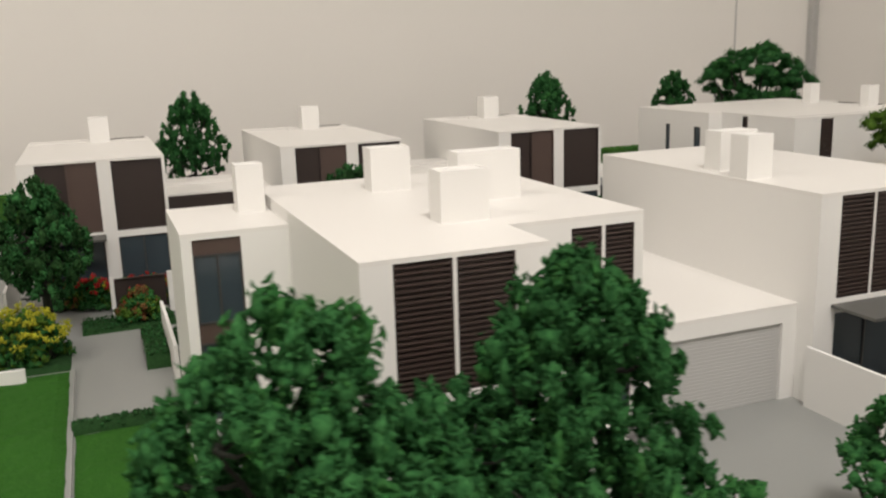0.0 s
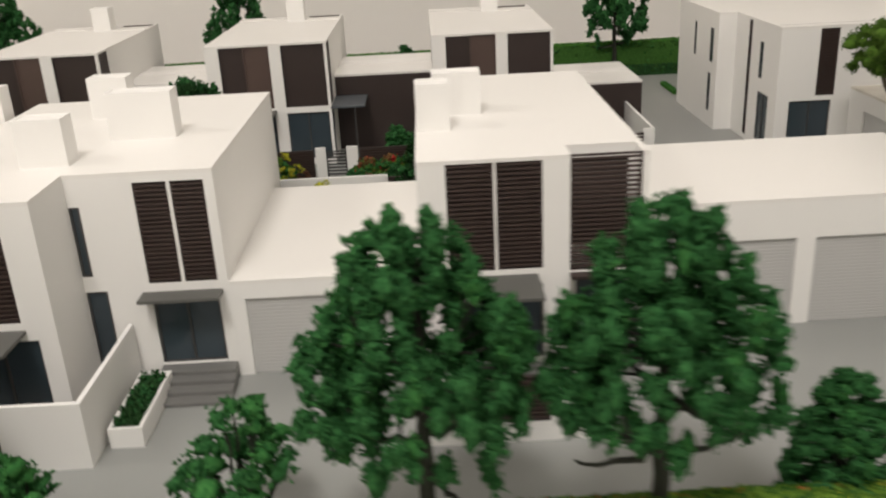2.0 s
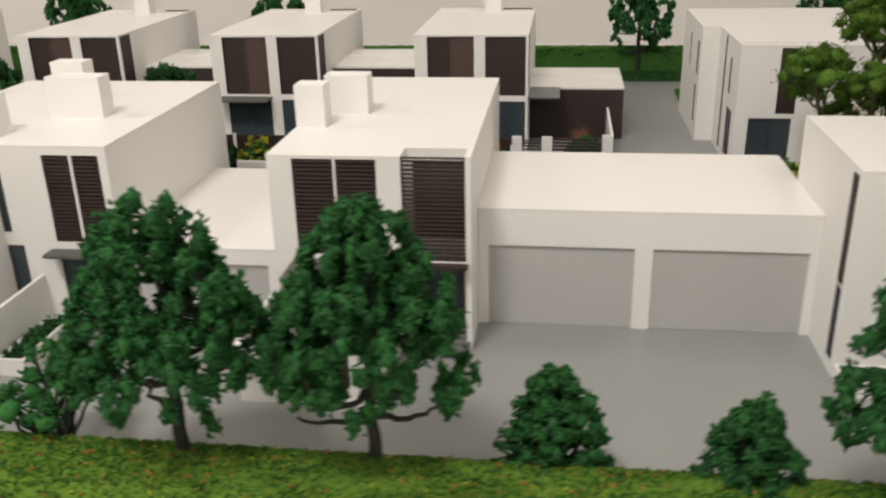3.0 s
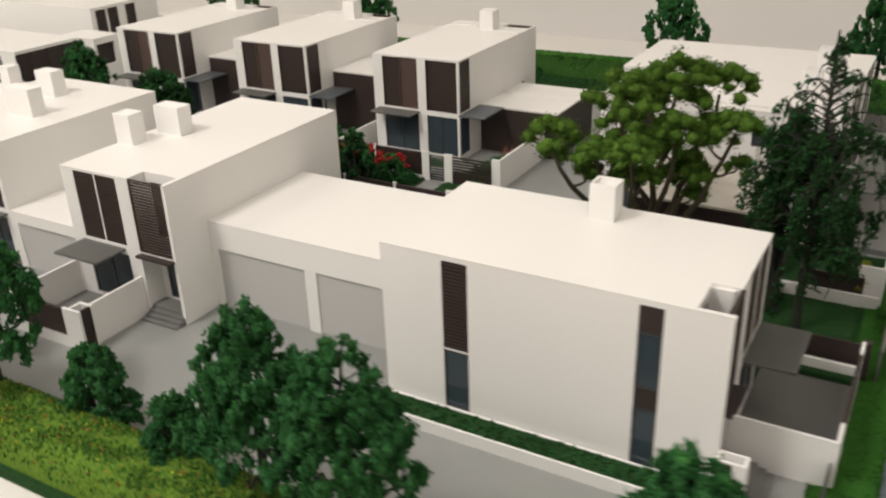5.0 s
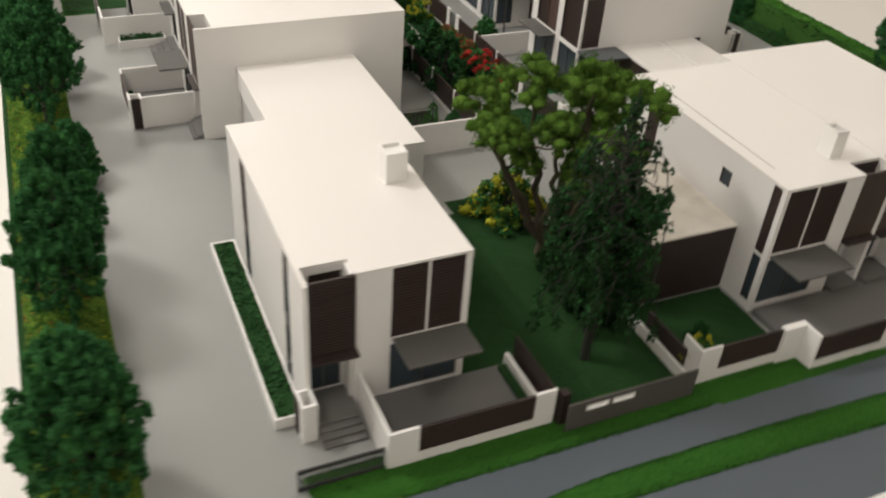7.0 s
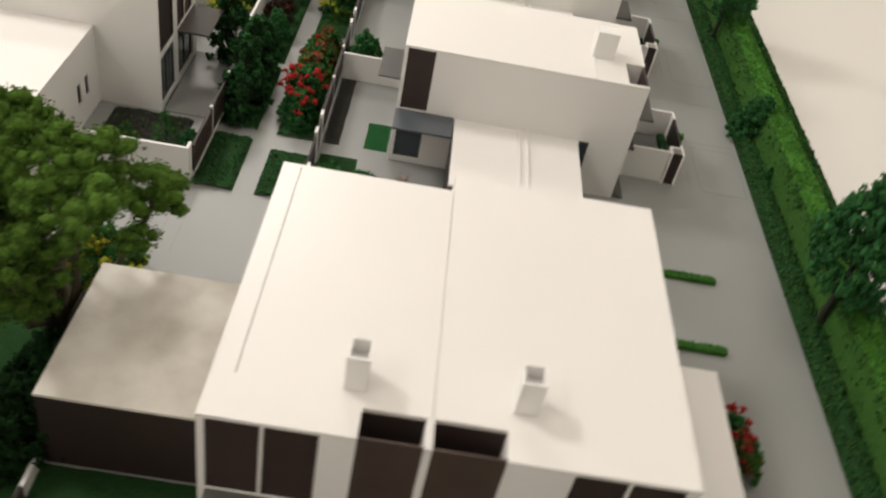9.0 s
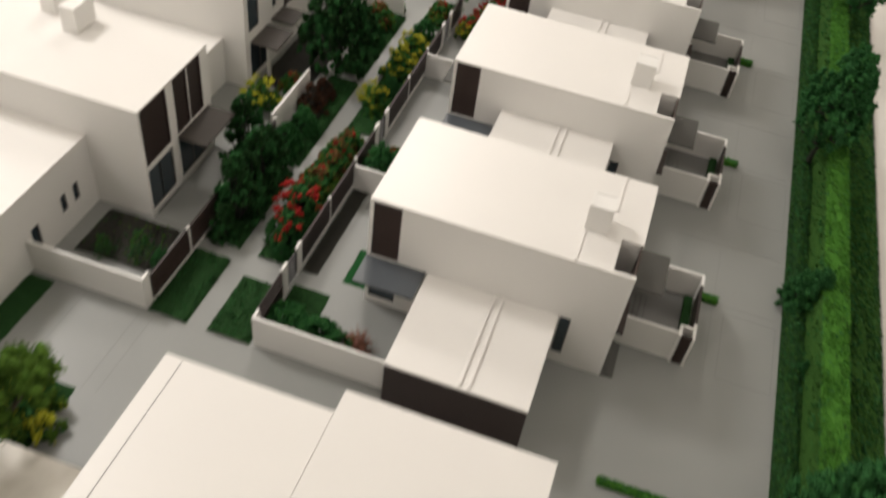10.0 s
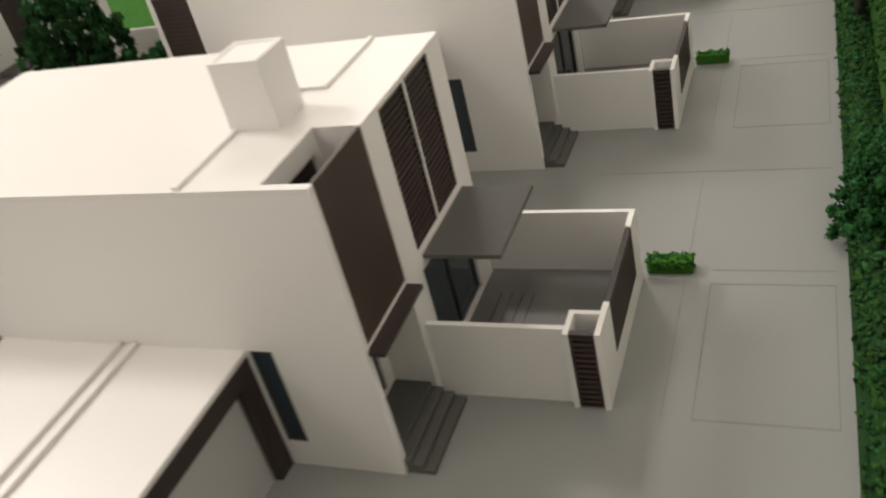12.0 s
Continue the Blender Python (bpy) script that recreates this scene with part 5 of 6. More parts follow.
def island(y0, y1):
    """The long pointed grass island in the road."""
    bm, n = bmesh.new(), 90
    mid = []
    for i in range(n + 1):
        y = y0 + (y1 - y0) * (i / n) ** 1.3
        w, c = island_half(y), island_mid(y)
        mid.append([bm.verts.new((c + k * w + 0.04 * noise.noise((y, k, 2)), y, 0.012 if abs(k) == 1 else 0.11 + 0.04 * noise.noise((y * 2, k, 5)))) for k in (-1, -0.5, 0, 0.5, 1)])
    for a, b in zip(mid, mid[1:]):
        for k in range(4):
            bm.faces.new((a[k], a[k + 1], b[k + 1], b[k]))
    return tagged(part("verge", bm, LAWN), "pointed green grass island in the road", "grass", kind="stuff")


def edge_grains(body, centre, half, y0, y1, count, seed, mats):
    """Loose flock grains over a grass strip, thinning out past its edges."""
    rng = np.random.default_rng(seed)
    y = rng.uniform(y0, y1, count)
    side = np.where(rng.uniform(0, 1, count) < 0.6, np.sign(rng.uniform(-1, 1, count)) * (0.97 + rng.normal(0, 0.035, count)), rng.uniform(-0.95, 0.95, count))
    mid = np.array([centre(v) for v in y])
    w = np.array([half(v) for v in y])
    z = np.where(np.abs(side) < 0.95, 0.10, 0.03)
    spots = np.stack([mid + side * w, y, z, rng.uniform(0.5, 1.3, count) * 0.042], 1)
    grains = new("grain", clump_mesh("grain", spots, list(mats), rng, squash=0.7, pick=[0.75, 0.25]))
    grains.parent = body
    tagged(grains, kind="stuff")


grass_island = island(3.5, 48)
edge_grains(grass_island, island_mid, island_half, 3.55, 30, 3600, 61, (LAWN, DARKLAWN))
edge_grains(street_verge, lambda y: 40.47, lambda y: 1.07, -2.2, 14.8, 3600, 62, (LAWN, DARKLAWN))
plate = thing("street_sign", 47.75, 13.45, 0.014, "white plate with dark lettering laid on the road", "sign")
part("plate", box(bmesh.new(), 0, 3.6, 0.0, 5.2, 0, 0.10), WHITE, plate)
for i in range(4):
    part("letter_bar", box(bmesh.new(), 0.45, 1.15, 0.5 + i * 1.1, 1.2 + i * 1.1, 0.10, 0.106), FRAME, plate)
part("yellow_kerb", box(bmesh.new(), -6.28, -6.21, -13.7, -12.7, 0, 0.03), YELLOW, plate)

# ---------------------------------------------------------------- east garden and street walls
# The darker grass stands in for the shade of the trees above it.
strip("lawn", 23.4, 40.2, 10.3, 14.5, DARKLAWN, "east garden lawn, tree shade put into its colour", "grass", z=0.06, kind="stuff")
strip("lawn", 24.6, 40.2, 5.5, 10.3, DARKLAWN, "east garden lawn, tree shade put into its colour", "grass", z=0.06, kind="stuff")
strip("lawn", 18.45, 24.5, 8.3, 10.0, DARKLAWN, "dark green grass strip behind the end house", "grass", z=0.06, kind="stuff")
for a in ((18.6, 23.3, 14.68, 14.70), (18.6, 23.3, 15.40, 15.42), (18.4, 23.3, 11.68, 11.70)):
    tagged(block("paving_joint", (*a, 0.001, 0.006), JOINT), "thin scored line in the paving", "joint", kind="structure")
strip("lawn", 34.8, 40.0, 14.5, 20.3, DARKLAWN, "dark green lawn beside the street wall", "grass", z=0.06, kind="stuff")
gw = thing("garden_wall", 35.0, 14.35, 0, "low white wall with a dark soil bed", "wall")
part("wall", box(bmesh.new(), 0, 5.1, 0, 0.16, 0, 0.62), WHITE, gw)
part("fence", box(bmesh.new(), 1.6, 4.4, 0.3, 0.42, 0, 1.35), BROWN, gw, "dark brown board fence")

sw = thing("street_wall", 40.2, 14.8, 0, "white street wall with piers and brown slatted panels", "wall")
part("pier", slab([(-1.2, 0.0, 0.0, 0.13), (-0.13, 0.0, 0.13, 1.1)], 0, 1.9), WHITE, sw)
louvre_fence(sw, "x", -0.07, 1.1, 4.4, 0.6, 1.85)
part("pier", slab([(-0.2, 0.15, 4.4, 5.7), (0.15, 1.0, 5.55, 5.7)], 0, 1.95), WHITE, sw)
louvre_fence(sw, "x", 0.95, 5.7, 9.6, 0.6, 1.85)
part("pier", box(bmesh.new(), 0.8, 1.05, 9.6, 10.6, 0, 1.9), WHITE, sw)
louvre_fence(sw, "x", 0.95, 10.6, 14.0, 0.6, 1.85)
part("pier", box(bmesh.new(), 0.8, 1.05, 14.0, 15.6, 0, 1.9), WHITE, sw)
part("terrace_floor", box(bmesh.new(), -3.1, -0.2, 5.72, 15.5, 0.004, 0.32), DECK, sw)


def slatted_gate(x, y0, y1, z1, label, solid=0.0, windows=0):
    g = thing("gate", x, y0, 0, label, "gate")
    w = y1 - y0
    if solid:
        holes = [(w * 0.13 + i * w * 0.20, w * 0.13 + i * w * 0.20 + w * 0.17, 0.66 * z1, 0.86 * z1) for i in range(windows)]
        part("board", wall_with_holes(bmesh.new(), "x", 0, -0.10, 0, w, 0.02, z1, holes), GATE, g)
        for h in holes:
            part("rim", wall_with_holes(bmesh.new(), "x", 0.02, -0.12, h[0], h[1], h[2], h[3], [(h[0] + 0.07, h[1] - 0.07, h[2] + 0.06, h[3] - 0.06)]), WHITE, g)
        return g
    part("gate_frame", wall_with_holes(bmesh.new(), "x", 0, -0.08, 0, w, 0.05, z1, [(0.08, w - 0.08, 0.25, z1 - 0.16)]), FRAME, g)
    n = int(w / 0.19)
    me = mesh_of(box(bmesh.new(), -0.05, 0.0, -0.05, 0.05, 0.25, z1 - 0.16), "bar", FRAME)
    for i in range(1, n):
        ob = new("bar", me)
        ob.parent = g
        ob.location = Vector((-0.01, w * i / n, 0)) * U
    return g


slatted_gate(40.0, -2.68, 0.66, 1.15, "dark slatted entrance gate beside the street wall")
slatted_gate(40.75, 8.1, 14.3, 1.5, "dark brown driveway gate with two framed openings", solid=1, windows=2)
tagged(block("gate_post", (39.95, 40.35, 8.00, 8.35, 0, 1.75), BROWN, bevel=0.02), "short dark brown post beside the driveway gate", "post")
slatted_gate(41.72, -4.6, -2.7, 1.45, "dark grey-brown solid gate panel at the drive", solid=1)
slatted_gate(41.72, -7.1, -4.62, 1.25, "dark slatted gate at the drive")

# ---------------------------------------------------------------- central garden path with beds and fences


def bed(x0, x1, y0, y1, z=0.16):
    return turf("planting_bed", x0, x1, y0, y1, ((0, 0.0), (0.05, z), (0.95, z), (1, 0.0)), (DARKLAWN, LEAF), [0.6, 0.4], 55, int(abs(x0) * 7 + y0), 0.055, "dark green rough flocked planting bed", "plants")


for a, b in ((13.75, 18.3), (6.2, 12.85), (-3.5, 5.6), (-12.6, -4.2)):
    bed(a, b, 14.95, 17.0)
for a, b in ((14.5, 18.3), (2.2, 12.95), (-11.0, 1.2), (-15.9, -12.0)):
    bed(a, b, 18.05, 20.3)


def garden_fence(x_from, x_to, y, side, gates, label, open_first=False):
    """Brown slatted panels on a low base between white posts; wide white boards flank the slatted gates; side: the sign of the path's side."""
    f = thing("garden_fence", 0, 0, 0, label, "fence")
    x = x_from
    while x > x_to + 0.5:
        gate = next((g for g in gates if abs(g + 0.43 - x) < 0.05), None)
        if gate is not None:
            x1, x2 = gate - 1.25, gate - 0.15
            leaf = part("gate", wall_with_holes(bmesh.new(), "y", y - 0.03, 0.06, x1 + 0.02, x2 - 0.02, 0.10, 1.72, [(x1 + 0.09, x2 - 0.09, 0.17, 1.65)]), FRAME, f, "open black slatted gate")
            for k in range(8):
                part("bar", box(bmesh.new(), x1 + 0.09, x2 - 0.09, y - 0.02, y + 0.02, 0.24 + 0.18 * k, 0.33 + 0.18 * k), FRAME, leaf)
            part("post", box(bmesh.new(), x2, gate + 0.43, y - 0.07, y + 0.07, 0, 1.92), WHITE, f)
            part("post", box(bmesh.new(), x1 - 0.53, x1, y - 0.07, y + 0.07, 0, 1.92), WHITE, f)
            x = x1 - 0.53
            continue
        x1 = max([g + 0.43 for g in gates if g + 0.43 < x - 0.3] + [x_to, x - 3.6])
        if open_first and x == x_from:
            part("base_board", box(bmesh.new(), x1, x - 0.12, y - 0.05, y + 0.05, 0.02, 0.85), BROWN, f)
            for k in range(5):
                part("bar", box(bmesh.new(), x1, x - 0.12, y - 0.03, y + 0.03, 0.95 + 0.19 * k, 1.06 + 0.19 * k), BROWN, f)
        else:
            louvre_fence(f, "y", y, x1 + 0.10, x - 0.10, 0.30, 1.80, out=side, fine=x > -6)
        if all(abs(g + 0.43 - x1) > 0.05 for g in gates):
            part("post", box(bmesh.new(), x1 - 0.09, x1 + 0.09, y - 0.07, y + 0.07, 0, 1.90), WHITE, f)
        x = x1
    return f


garden_fence(17.7, -14.5, 20.40, -1, (14.45, 2.1, -10.3), "brown slatted garden fence with white posts", open_first=True)
garden_fence(17.7, 4.2, 14.90, 1, (13.6,), "brown slatted garden fence with white posts")


def garden_walls(x, y0, y1, label):
    w = thing("garden_wall", x, y0, 0, label, "wall", "walls of the garden courts")
    part("wall", box(bmesh.new(), -0.13, 0, 0, y1 - y0, 0, 2.0), WHITE, w)
    part("wall", box(bmesh.new(), -0.60, -0.13, 0, 0.13, 0, 2.0), WHITE, w) if y0 > 16 else part("wall", box(bmesh.new(), -0.60, -0.13, y1 - y0 - 0.13, y1 - y0, 0, 2.0), WHITE, w)
    return w


garden_walls(18.18, 20.48, 27.2, "white garden court wall beside the drive")
garden_walls(18.18, 8.62, 14.87, "white garden court wall beside the drive")
for i in range(1, 4):
    xw = 18.33 - 12.395 * i
    w = thing("garden_wall", xw, 20.4, 0, "white cross wall between the garden courts", "wall", "walls of the garden courts")
    part("wall", box(bmesh.new(), -0.13, 0, 0.1, 6.8, 0, 1.7), WHITE, w)
w = thing("garden_wall", 4.15, 14.55, 0, "white garden wall along the path", "wall", "walls of the garden courts")
part("wall", box(bmesh.new(), -5.2, 0, 0, 0.14, 0, 2.0), WHITE, w)
w = thing("garden_wall", -12.4, 14.4, 0, "white garden wall at the west lawn", "wall", "walls of the garden courts")
part("wall", box(bmesh.new(), -0.30, -0.17, -4.15, 2.3, 0, 1.5), WHITE, w)

# courts: lawns, shrubs, darker terraces
strip("lawn", 13.9, 15.9, 20.6, 22.6, PINE, "dark green square of grass in the court", "grass", kind="stuff")
strip("planting_bed", 5.9, 12.9, 20.55, 21.42, EARTH, "very dark strip beside the garden fence", "plants", kind="stuff")
strip("lawn", 10.2, 12.8, 22.75, 24.0, SQUARE, "green square of grass in the court", "grass", kind="stuff")
turf("planting_bed", 13.0, 16.2, 9.5, 13.7, ((0, 0.0), (0.03, 0.12), (0.5, 0.16), (0.97, 0.12), (1, 0.0)), (EARTH, OLIVE, DARKLAWN, LEAF), [0.35, 0.2, 0.3, 0.15], 26, 44, 0.07, "dark soil bed with sparse green in the court", "plants")
strip("planting_bed", 9.6, 12.1, 11.55, 11.93, EARTH, "narrow dark soil strip beside the house", "plants", kind="stuff")
strip("lawn", -12.3, -0.8, 11.2, 14.3, EARTH, "dark soil bed behind the end house", "plants", kind="stuff")
structure("terrace", (5.9, 12.55, 11.95, 14.6, 0.004, 0.07), PAVING, "grey court paving", "terrace")

SHRUB = [round_bush(80 + i, 2.6, 1.3, 12, (LEAF, LEAF2), pick=[0.75, 0.25], open_base=0.15, dense=15, clump=0.125) for i in range(2)]
WEEP = [round_bush(90 + i, 3.9, 1.35, 18, (PINE, LEAF), pick=[0.6, 0.4], point=1.8, open_base=0.1, dense=22, clump=0.115) for i in range(2)]


def bloom_bush(seed, flower, height=1.9, radius=1.15, patches=16, green=(LEAF, LEAF2), tall=1.0):
    """A loose green bush with upright flames of blossom on its upper side."""
    made = round_bush(seed, height, radius, 16, green, pick=[0.5, 0.5], open_base=0.15, dense=17, clump=0.085)
    rng = np.random.default_rng(seed + 1)
    spots = []
    for i in range(patches):
        ang, r = rng.uniform(0, 2 * math.pi), radius * math.sqrt(rng.uniform(0, 1))
        z = 0.18 + height * (1 - 0.5 * (r / radius) ** 2) * rng.uniform(0.75, 1.05)
        spots.append(puff(rng, (math.cos(ang) * r, math.sin(ang) * r, z), rng.uniform(0.11, 0.24), 15, 0.052, 0.7))
    blossom = clump_mesh("blossom", np.concatenate(spots), [flower], rng, squash=tall)
    return made + [("blossom", blossom)]


def spiky_bush(seed, mats, height=1.1, radius=0.8, blades=90):
    """A rosette of thin pointed leaves that fan up and out from one foot."""
    rng = np.random.default_rng(seed)
    spots = []
    for i in range(blades):
        ang, lift = rng.uniform(0, 2 * math.pi), rng.uniform(0.25, 1.35)
        long = rng.uniform(0.6, 1.0)
        for f in np.linspace(0.15, 1.0, 7):
            r = radius * math.cos(lift) * long * f
            spots.append((math.cos(ang) * r, math.sin(ang) * r, height * math.sin(lift) * long * f - 0.25 * height * f * f * math.cos(lift), 0.055 * (1.15 - f)))
    crown = clump_mesh("crown", spots, list(mats), rng, squash=1.6)
    return [("crown", crown)]


def cone_tree(seed, height=1.9, radius=0.75, tiers=7):
    """A tiny clipped conifer in tiers that narrow to a point."""
    rng = np.random.default_rng(seed)
    spots = []
    for i in range(tiers):
        r, z = radius * (1 - i / tiers) + 0.05, 0.22 + (height - 0.3) * i / tiers
        for k in range(int(5 + 14 * r)):
            a = 2.399 * k + rng.uniform(-0.2, 0.2)
            q = r * math.sqrt(rng.uniform(0.25, 1))
            spots.append(puff(rng, (math.cos(a) * q, math.sin(a) * q, z - 0.10 * q), 0.12, 7, 0.05, 0.6))
    trunk_mesh = tubes_mesh("trunk", [(bent(rng, (0, 0, 0), (0, 0, height), 0, 4, 0.01), np.linspace(0.06, 0.02, 4))], BARK)
    return [("trunk", trunk_mesh), ("crown", clump_mesh("crown", np.concatenate(spots), [LEAF, OLIVE], rng, squash=0.8, pick=[0.7, 0.3]))]


REDB = [bloom_bush(100, RED, patches=17, tall=1.9)]
YELB = [bloom_bush(110, YELLOW, patches=24, green=(OLIVE, LEAF2), tall=1.2)]
RUSB = [round_bush(120, 1.4, 0.9, 12, (LEAF2, OLIVE, RUST, RED), pick=[0.38, 0.38, 0.22, 0.02], open_base=0.2, dense=18, clump=0.093)]
PINKB = [spiky_bush(125, (PINK, PINK, RUST), 1.3, 0.95, 120)]
MAROON = [round_bush(127, 2.2, 1.1, 12, (MAROONLEAF, EARTH), pick=[0.7, 0.3], open_base=0.1, dense=20, clump=0.08, point=1.4)]
SMALL = [round_bush(130, 1.05, 1.0, 10, (LEAF, LEAF2), pick=[0.6, 0.4], open_base=0.1, dense=14, clump=0.085)]
GARDEN = "shrubs of the central garden"
for i, (kind, x, y, size, label) in enumerate((
        (WEEP[0], 12.4, 15.9, 0.62, "dark green weeping shrub in the bed"), (WEEP[1], 10.8, 15.8, 1.14, "dark green weeping shrub in the bed"),
        (WEEP[0], 9.4, 15.9, 0.92, "dark green weeping shrub in the bed"), (WEEP[1], 8.1, 15.8, 1.08, "dark green weeping shrub in the bed"),
        (WEEP[0], 6.8, 15.9, 0.92, "dark green weeping shrub in the bed"), (SHRUB[1], 4.6, 15.8, 0.8, "dense green shrub in the bed"),
        (SHRUB[0], 2.6, 15.9, 0.75, "dense green shrub in the bed"),
        (SHRUB[1], 12.5, 19.2, 0.38, "low green shrub in the bed"), (REDB[0], 11.2, 18.9, 1.05, "shrub with red blossom in the bed"),
        (REDB[0], 9.3, 18.8, 1.15, "shrub with red blossom in the bed"), (RUSB[0], 7.2, 19.0, 1.5, "green shrub with rust-red tips in the bed"),
        (RUSB[0], 5.5, 19.1, 1.35, "olive and rust-red shrub in the bed"), (RUSB[0], 4.3, 18.9, 1.3, "olive and rust-red shrub in the bed"), (WEEP[1], 5.9, 13.9, 1.1, "large dark green shrub in the court"), (RUSB[0], 3.1, 19.1, 1.2, "olive and rust-red shrub in the bed"),
        (YELB[0], -1.4, 18.9, 1.0, "shrub with yellow blossom in the bed"), (SHRUB[0], -3.2, 19.2, 0.6, "dense green shrub in the bed"),
        (YELB[0], -5.4, 19.0, 1.1, "shrub with yellow blossom in the bed"), (YELB[0], -7.5, 19.1, 1.1, "shrub with yellow blossom in the bed"),
        (RUSB[0], -13.4, 19.3, 1.2, "rust-red shrub in the bed"), (SHRUB[1], -9.6, 19.2, 0.8, "dense green shrub in the bed"),
        (YELB[0], 1.5, 12.7, 1.1, "shrub with yellow blossom in the court"), (RUSB[0], -0.9, 13.6, 1.1, "brown-red shrub in the court"),
        (MAROON[0], 0.4, 15.4, 1.0, "maroon-brown drooping shrub in the bed"), (MAROON[0], -1.0, 15.6, 0.8, "maroon-brown drooping shrub in the bed"), (SHRUB[0], -8.3, 15.9, 0.8, "dense green shrub in the bed"),
        (RUSB[0], -10.6, 15.6, 1.4, "rust-red shrub in the bed"),
        (PINKB[0], 16.5, 25.1, 1.4, "dusty pink spiky shrub in the court"), (SMALL[0], 16.4, 21.3, 1.15, "low spreading green shrub in the court"),
        (SMALL[0], 16.9, 22.2, 0.95, "low spreading green shrub in the court"), (SMALL[0], 16.6, 23.1, 1.1, "low spreading green shrub in the court"), (SMALL[0], 16.9, 24.2, 0.95, "low spreading green shrub in the court"),
        (SHRUB[1], 15.6, 14.2, 0.5, "low green shrub in the court"),
        (RUSB[0], 3.0, 21.8, 0.9, "rust-red shrub in the court"), (SHRUB[1], 4.6, 22.0, 0.6, "low green shrub in the court"),
        (SHRUB[0], 38.0, 16.6, 0.5, "low green shrub by the street wall"), (YELB[0], 39.2, 15.6, 0.8, "shrub with yellow blossom by the street wall"))):
    put_plant("shrub", x, y, 0.05, kind, label, "shrub", GARDEN, rz=71 * i, size=size)
put_plant("tree", -4.3, 15.2, 0, bank_tree(51, (PINE, LEAF), (0.5, 0.5), 6.9, 0.95, 320, 1.2, 3, wide=0.96, gaps=0.3), "dense dark green tree behind the end house", "tree", rz=20)
for x, y, size in ((15.3, 12.9, 1.05), (15.9, 11.1, 0.75)):
    put_plant("tree", x, y, 0.1, cone_tree(140), "tiny tiered conifer in the court bed", "tree", GARDEN, size=size)
put_plant("shrub", 4.2, 21.0, 0.05, RUSB[0], "olive and rust-red shrub in the court", "shrub", GARDEN, size=0.95)
put_plant("shrub", 4.6, 21.6, 0.05, SHRUB[0], "tall green shrub in the garden court", "shrub", GARDEN, size=1.0)
put_plant("shrub", 30.2, 40.0, 0.05, RUSB[0], "red flowering shrub beside the rear drive", "shrub", size=1.3)
put_plant("shrub", 29.6, 39.6, 0.05, REDB[0], "red flowering shrub beside the rear drive", "shrub", size=1.1)

# little clipped hedges at the rear drive
for x, y, ln, hh in ((6.15, 40.3, 1.1, 0.40), (-6.2, 40.3, 1.1, 0.40), (-18.6, 40.3, 1.1, 0.40), (19.1, 37.4, 3.8, 0.26), (23.95, 37.4, 3.5, 0.26)):
    rng = np.random.default_rng(int(abs(x) * 10))
    n = int(150 * ln)
    spots = np.stack([rng.uniform(-0.2, 0.2, n), rng.uniform(0, ln, n), rng.uniform(0.06, 1.0, n) ** 0.5 * hh, rng.uniform(0.05, 0.085, n)], 1)
    ob = part("hedge", box(bmesh.new(), -0.2, 0.2, 0, ln, 0, hh * 0.9, 0.05), BRIGHT, None, at=(x, y, 0))
    tagged(ob, "short clipped bright green hedge on the drive", "hedge", "hedges on the rear drive")
    leaves = new("leaves", clump_mesh("leaves", spots, [BRIGHT, LEAF2], rng, squash=1.1))
    leaves.parent = ob
    tagged(leaves, kind="stuff")

# scored bays of the rear drive
for i in range(4):
    x0 = 6.7 - 12.395 * i
    for a in ((x0, x0 + 4.5, 41.835, 41.855), (x0, x0 + 4.5, 44.555, 44.575), (x0, x0 + 0.02, 41.86, 44.55), (x0 + 4.5, x0 + 4.52, 41.83, 44.58), (x0 - 0.55, x0 - 0.53, 41.83, 44.58), (x0 - 5.3, x0 - 5.28, 38.2, 44.6), (x0 - 4.9, x0 + 4.5, 41.22, 41.235)):
        tagged(block("paving_joint", (*a, 0.001, 0.006), JOINT), "thin scored line in the paving", "joint", kind="structure")

# ---------------------------------------------------------------- west lawn
strip("lawn", -42, -16.35, -7.0, 13.6, LAWN, "bright green lawn at the west end", "grass", z=0.12, kind="stuff")
strip("lawn", -12.7, -9.5, -6.9, 1.2, DARKLAWN, "dark green grass before the end house", "grass", z=0.17, kind="stuff")
strip("lawn", -16.1, -9.4, -7.0, 7.1, LAWN, "green lawn before the end house", "grass", z=0.08, kind="stuff")
turf("hedge", -16.2, -12.8, 7.1, 7.7, ((0, 0.0), (0.1, 0.32), (0.9, 0.32), (1, 0.0)), (DARKLAWN, LEAF), [0.6, 0.4], 80, 42, 0.055, "low dark green clipped hedge before the path")
turf("hedge", -13.6, -12.72, 12.4, 16.6, ((0, 0.0), (0.02, 0.55), (0.98, 0.55), (1, 0.0)), (DARKLAWN, LEAF), [0.6, 0.4], 70, 41, 0.06, "clipped dark green box hedge beside the path")
strip("planting_bed", -19.5, -16.3, 13.7, 17.5, DARKLAWN, "dark green planting bed", "plants", z=0.15, kind="stuff")
kerb = thing("edging", -16.3, -7.0, 0, "thin pale stone edging along the lawn", "edging")
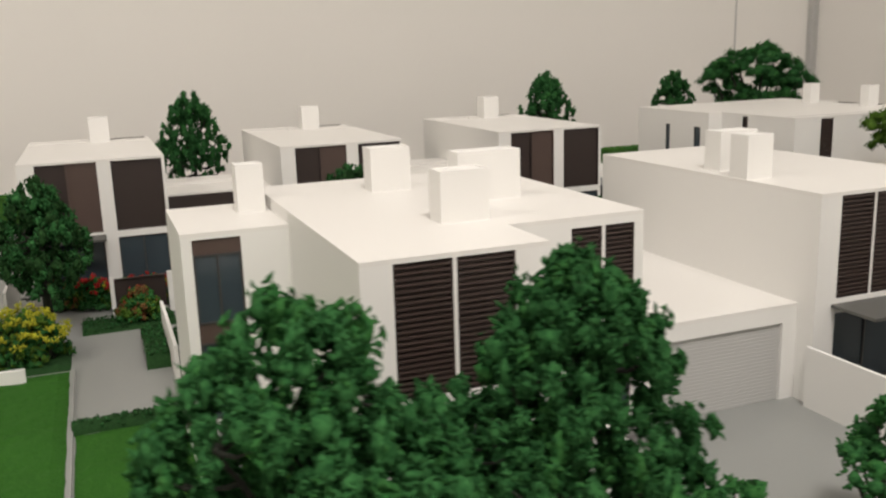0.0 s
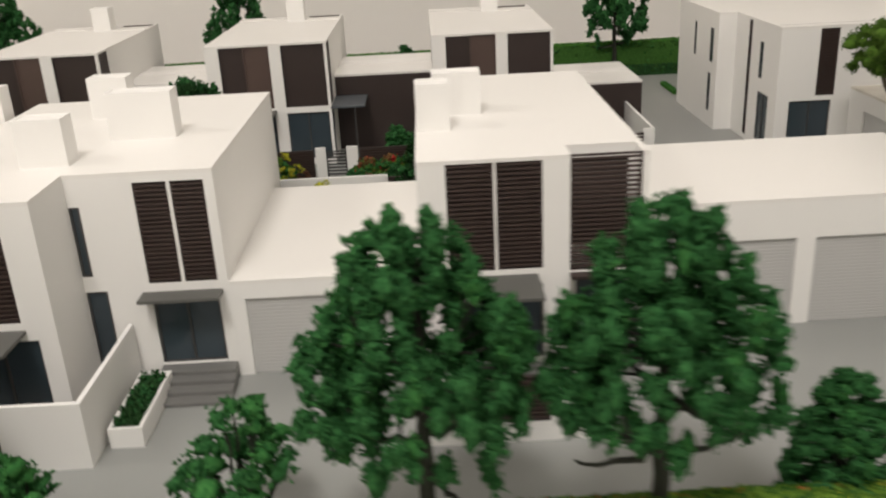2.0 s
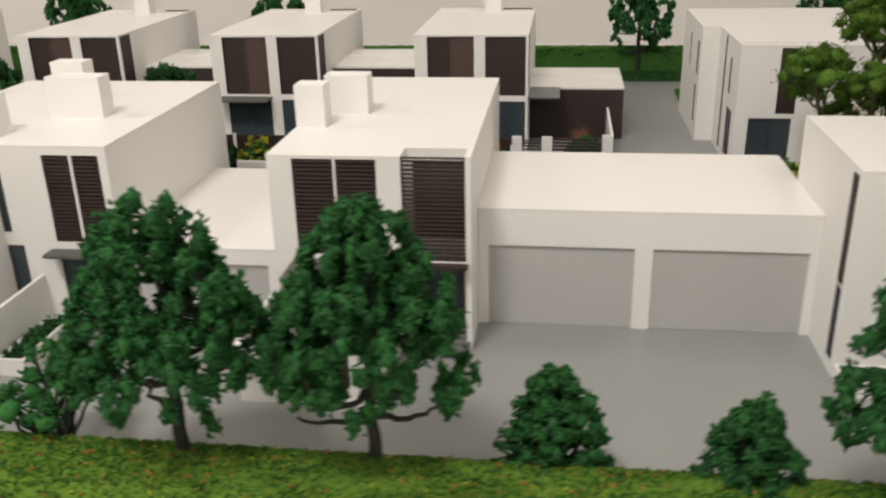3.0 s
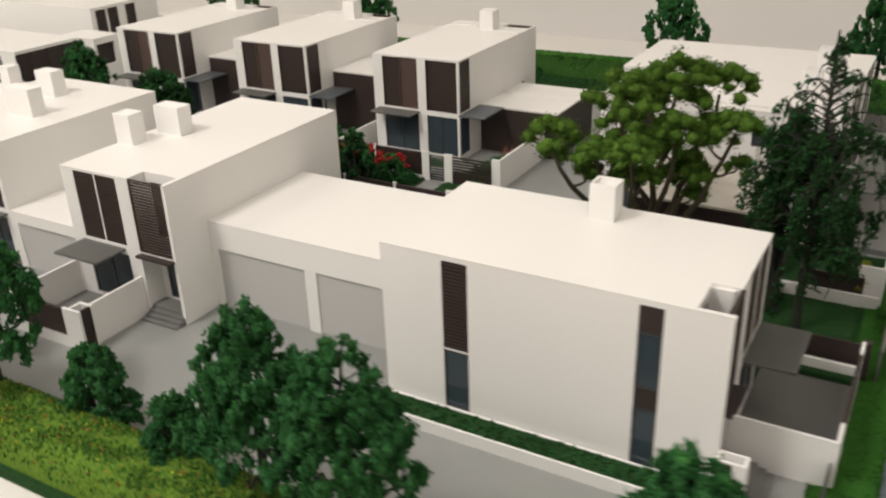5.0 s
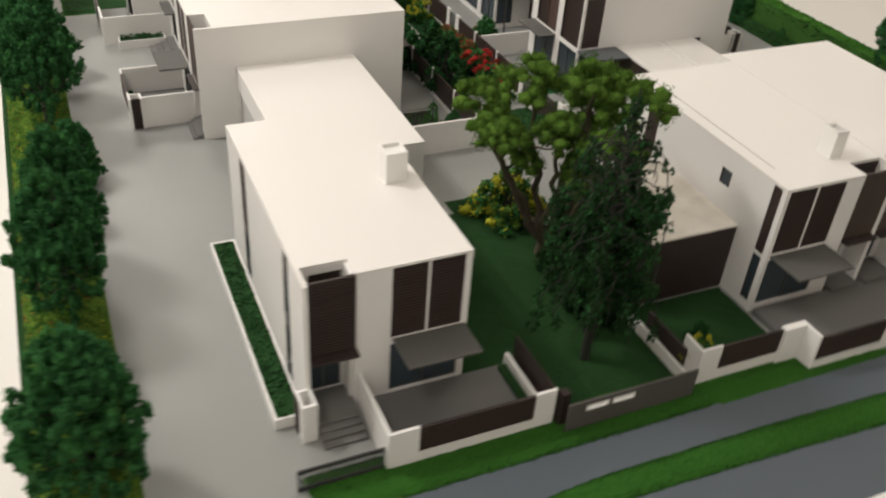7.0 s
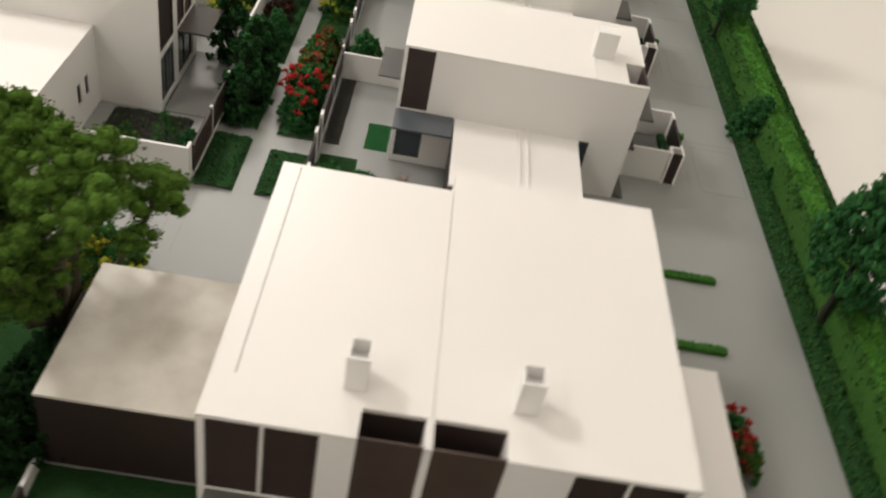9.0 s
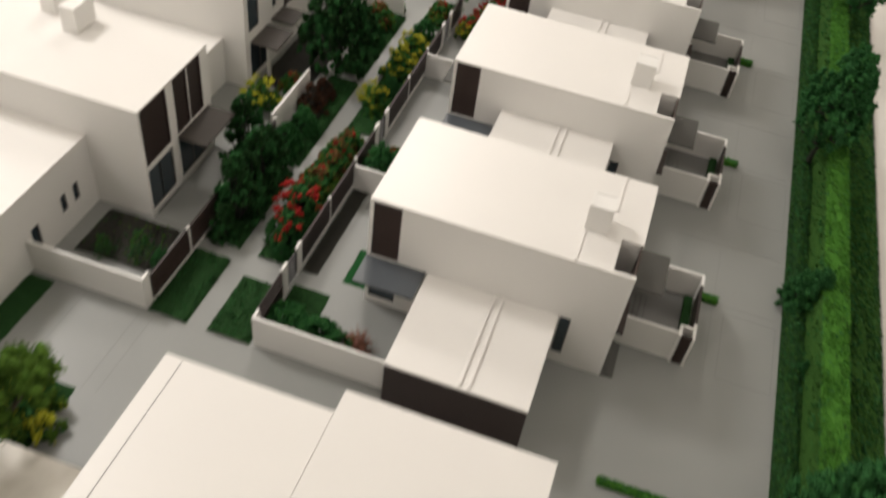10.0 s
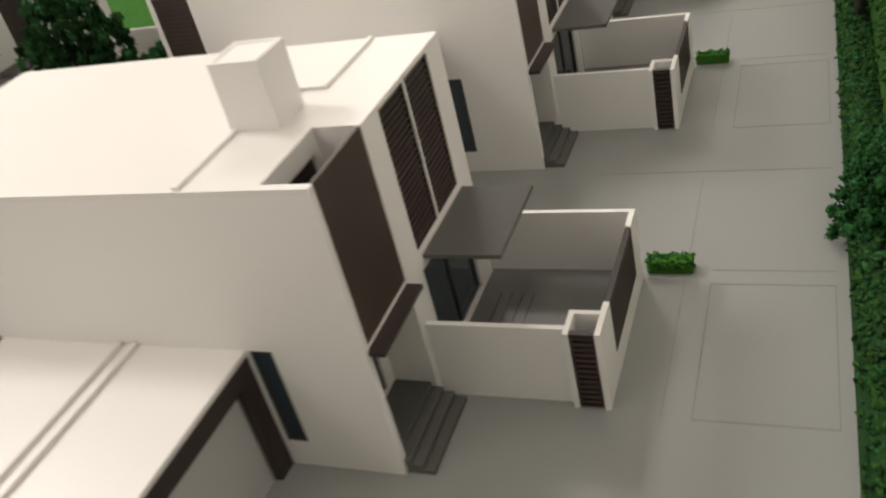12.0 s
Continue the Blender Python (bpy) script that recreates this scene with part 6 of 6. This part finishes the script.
part("edge_strip", box(bmesh.new(), 0, 0.14, 0, 20.5, 0, 0.16), PAVING, kerb)
strip("lawn", -42, -17.0, 17.6, 20.2, LAWN, "bright green lawn at the west end", "grass", z=0.12, kind="stuff")
ww = thing("garden_wall", -20.2, 12.7, 0, "low white wall at the west lawn", "wall", "walls of the garden courts")
part("wall", box(bmesh.new(), 0, 2.4, 0, 0.14, 0, 0.62), WHITE, ww)
for i, (x, y, s) in enumerate(((-17.3, 15.3, 1.0), (-18.5, 15.0, 1.1), (-17.9, 16.4, 1.0))):
    put_plant("shrub", x, y, 0.05, YELB[0], "shrub with yellow blossom at the west lawn", "shrub", GARDEN, rz=55 * i, size=s)
for i in range(8):
    put_plant("shrub", -16.6 + 0.66 * i, 22.9 - 0.2 * i, 0.05, (REDB[0], RUSB[0], REDB[0], YELB[0])[i % 4], "red, orange and green flowering shrub in the bed", "shrub", GARDEN, rz=55 * i, size=(0.75, 0.95, 0.8, 0.6)[i % 4])
put_plant("tree", -17.2, 19.6, 0, bank_tree(53, (PINE, LEAF), (0.45, 0.55), 6.6, 0.9, 230, 2.3, 3, wide=0.80, gaps=0.6), "dark green tree at the west lawn", "tree", rz=70)

# fence and strips beside the stair tower
tf = thing("garden_fence", -12.75, 1.3, 0, "brown board fence on a low white base by the lawn", "fence")
part("base_wall", box(bmesh.new(), -0.08, 0.08, 0, 5.0, 0, 0.30), WHITE, tf)
for i in range(5):
    part("board", box(bmesh.new(), -0.05, 0.05, i * 1.0 + 0.004, i * 1.0 + 0.996, 0.30, 1.52), PALE_BROWN, tf)
turf("hedge", -12.55, -12.02, 1.4, 5.3, ((0, 0.0), (0.02, 0.3), (0.98, 0.3), (1, 0.0)), (DARKLAWN, LEAF), [0.6, 0.4], 80, 43, 0.055, "low dark green clipped hedge by the fence", step=0.13)
structure("path", (-12.0, -11.65, 1.4, 5.3, 0.0, 0.10), PAVING, "narrow pale path beside the tower", "path")
structure("trim", (-22.47, -22.43, 6.8, 10.2, 0.0, 0.10), SHUTTER, "thin white line set in the west lawn", "edging")
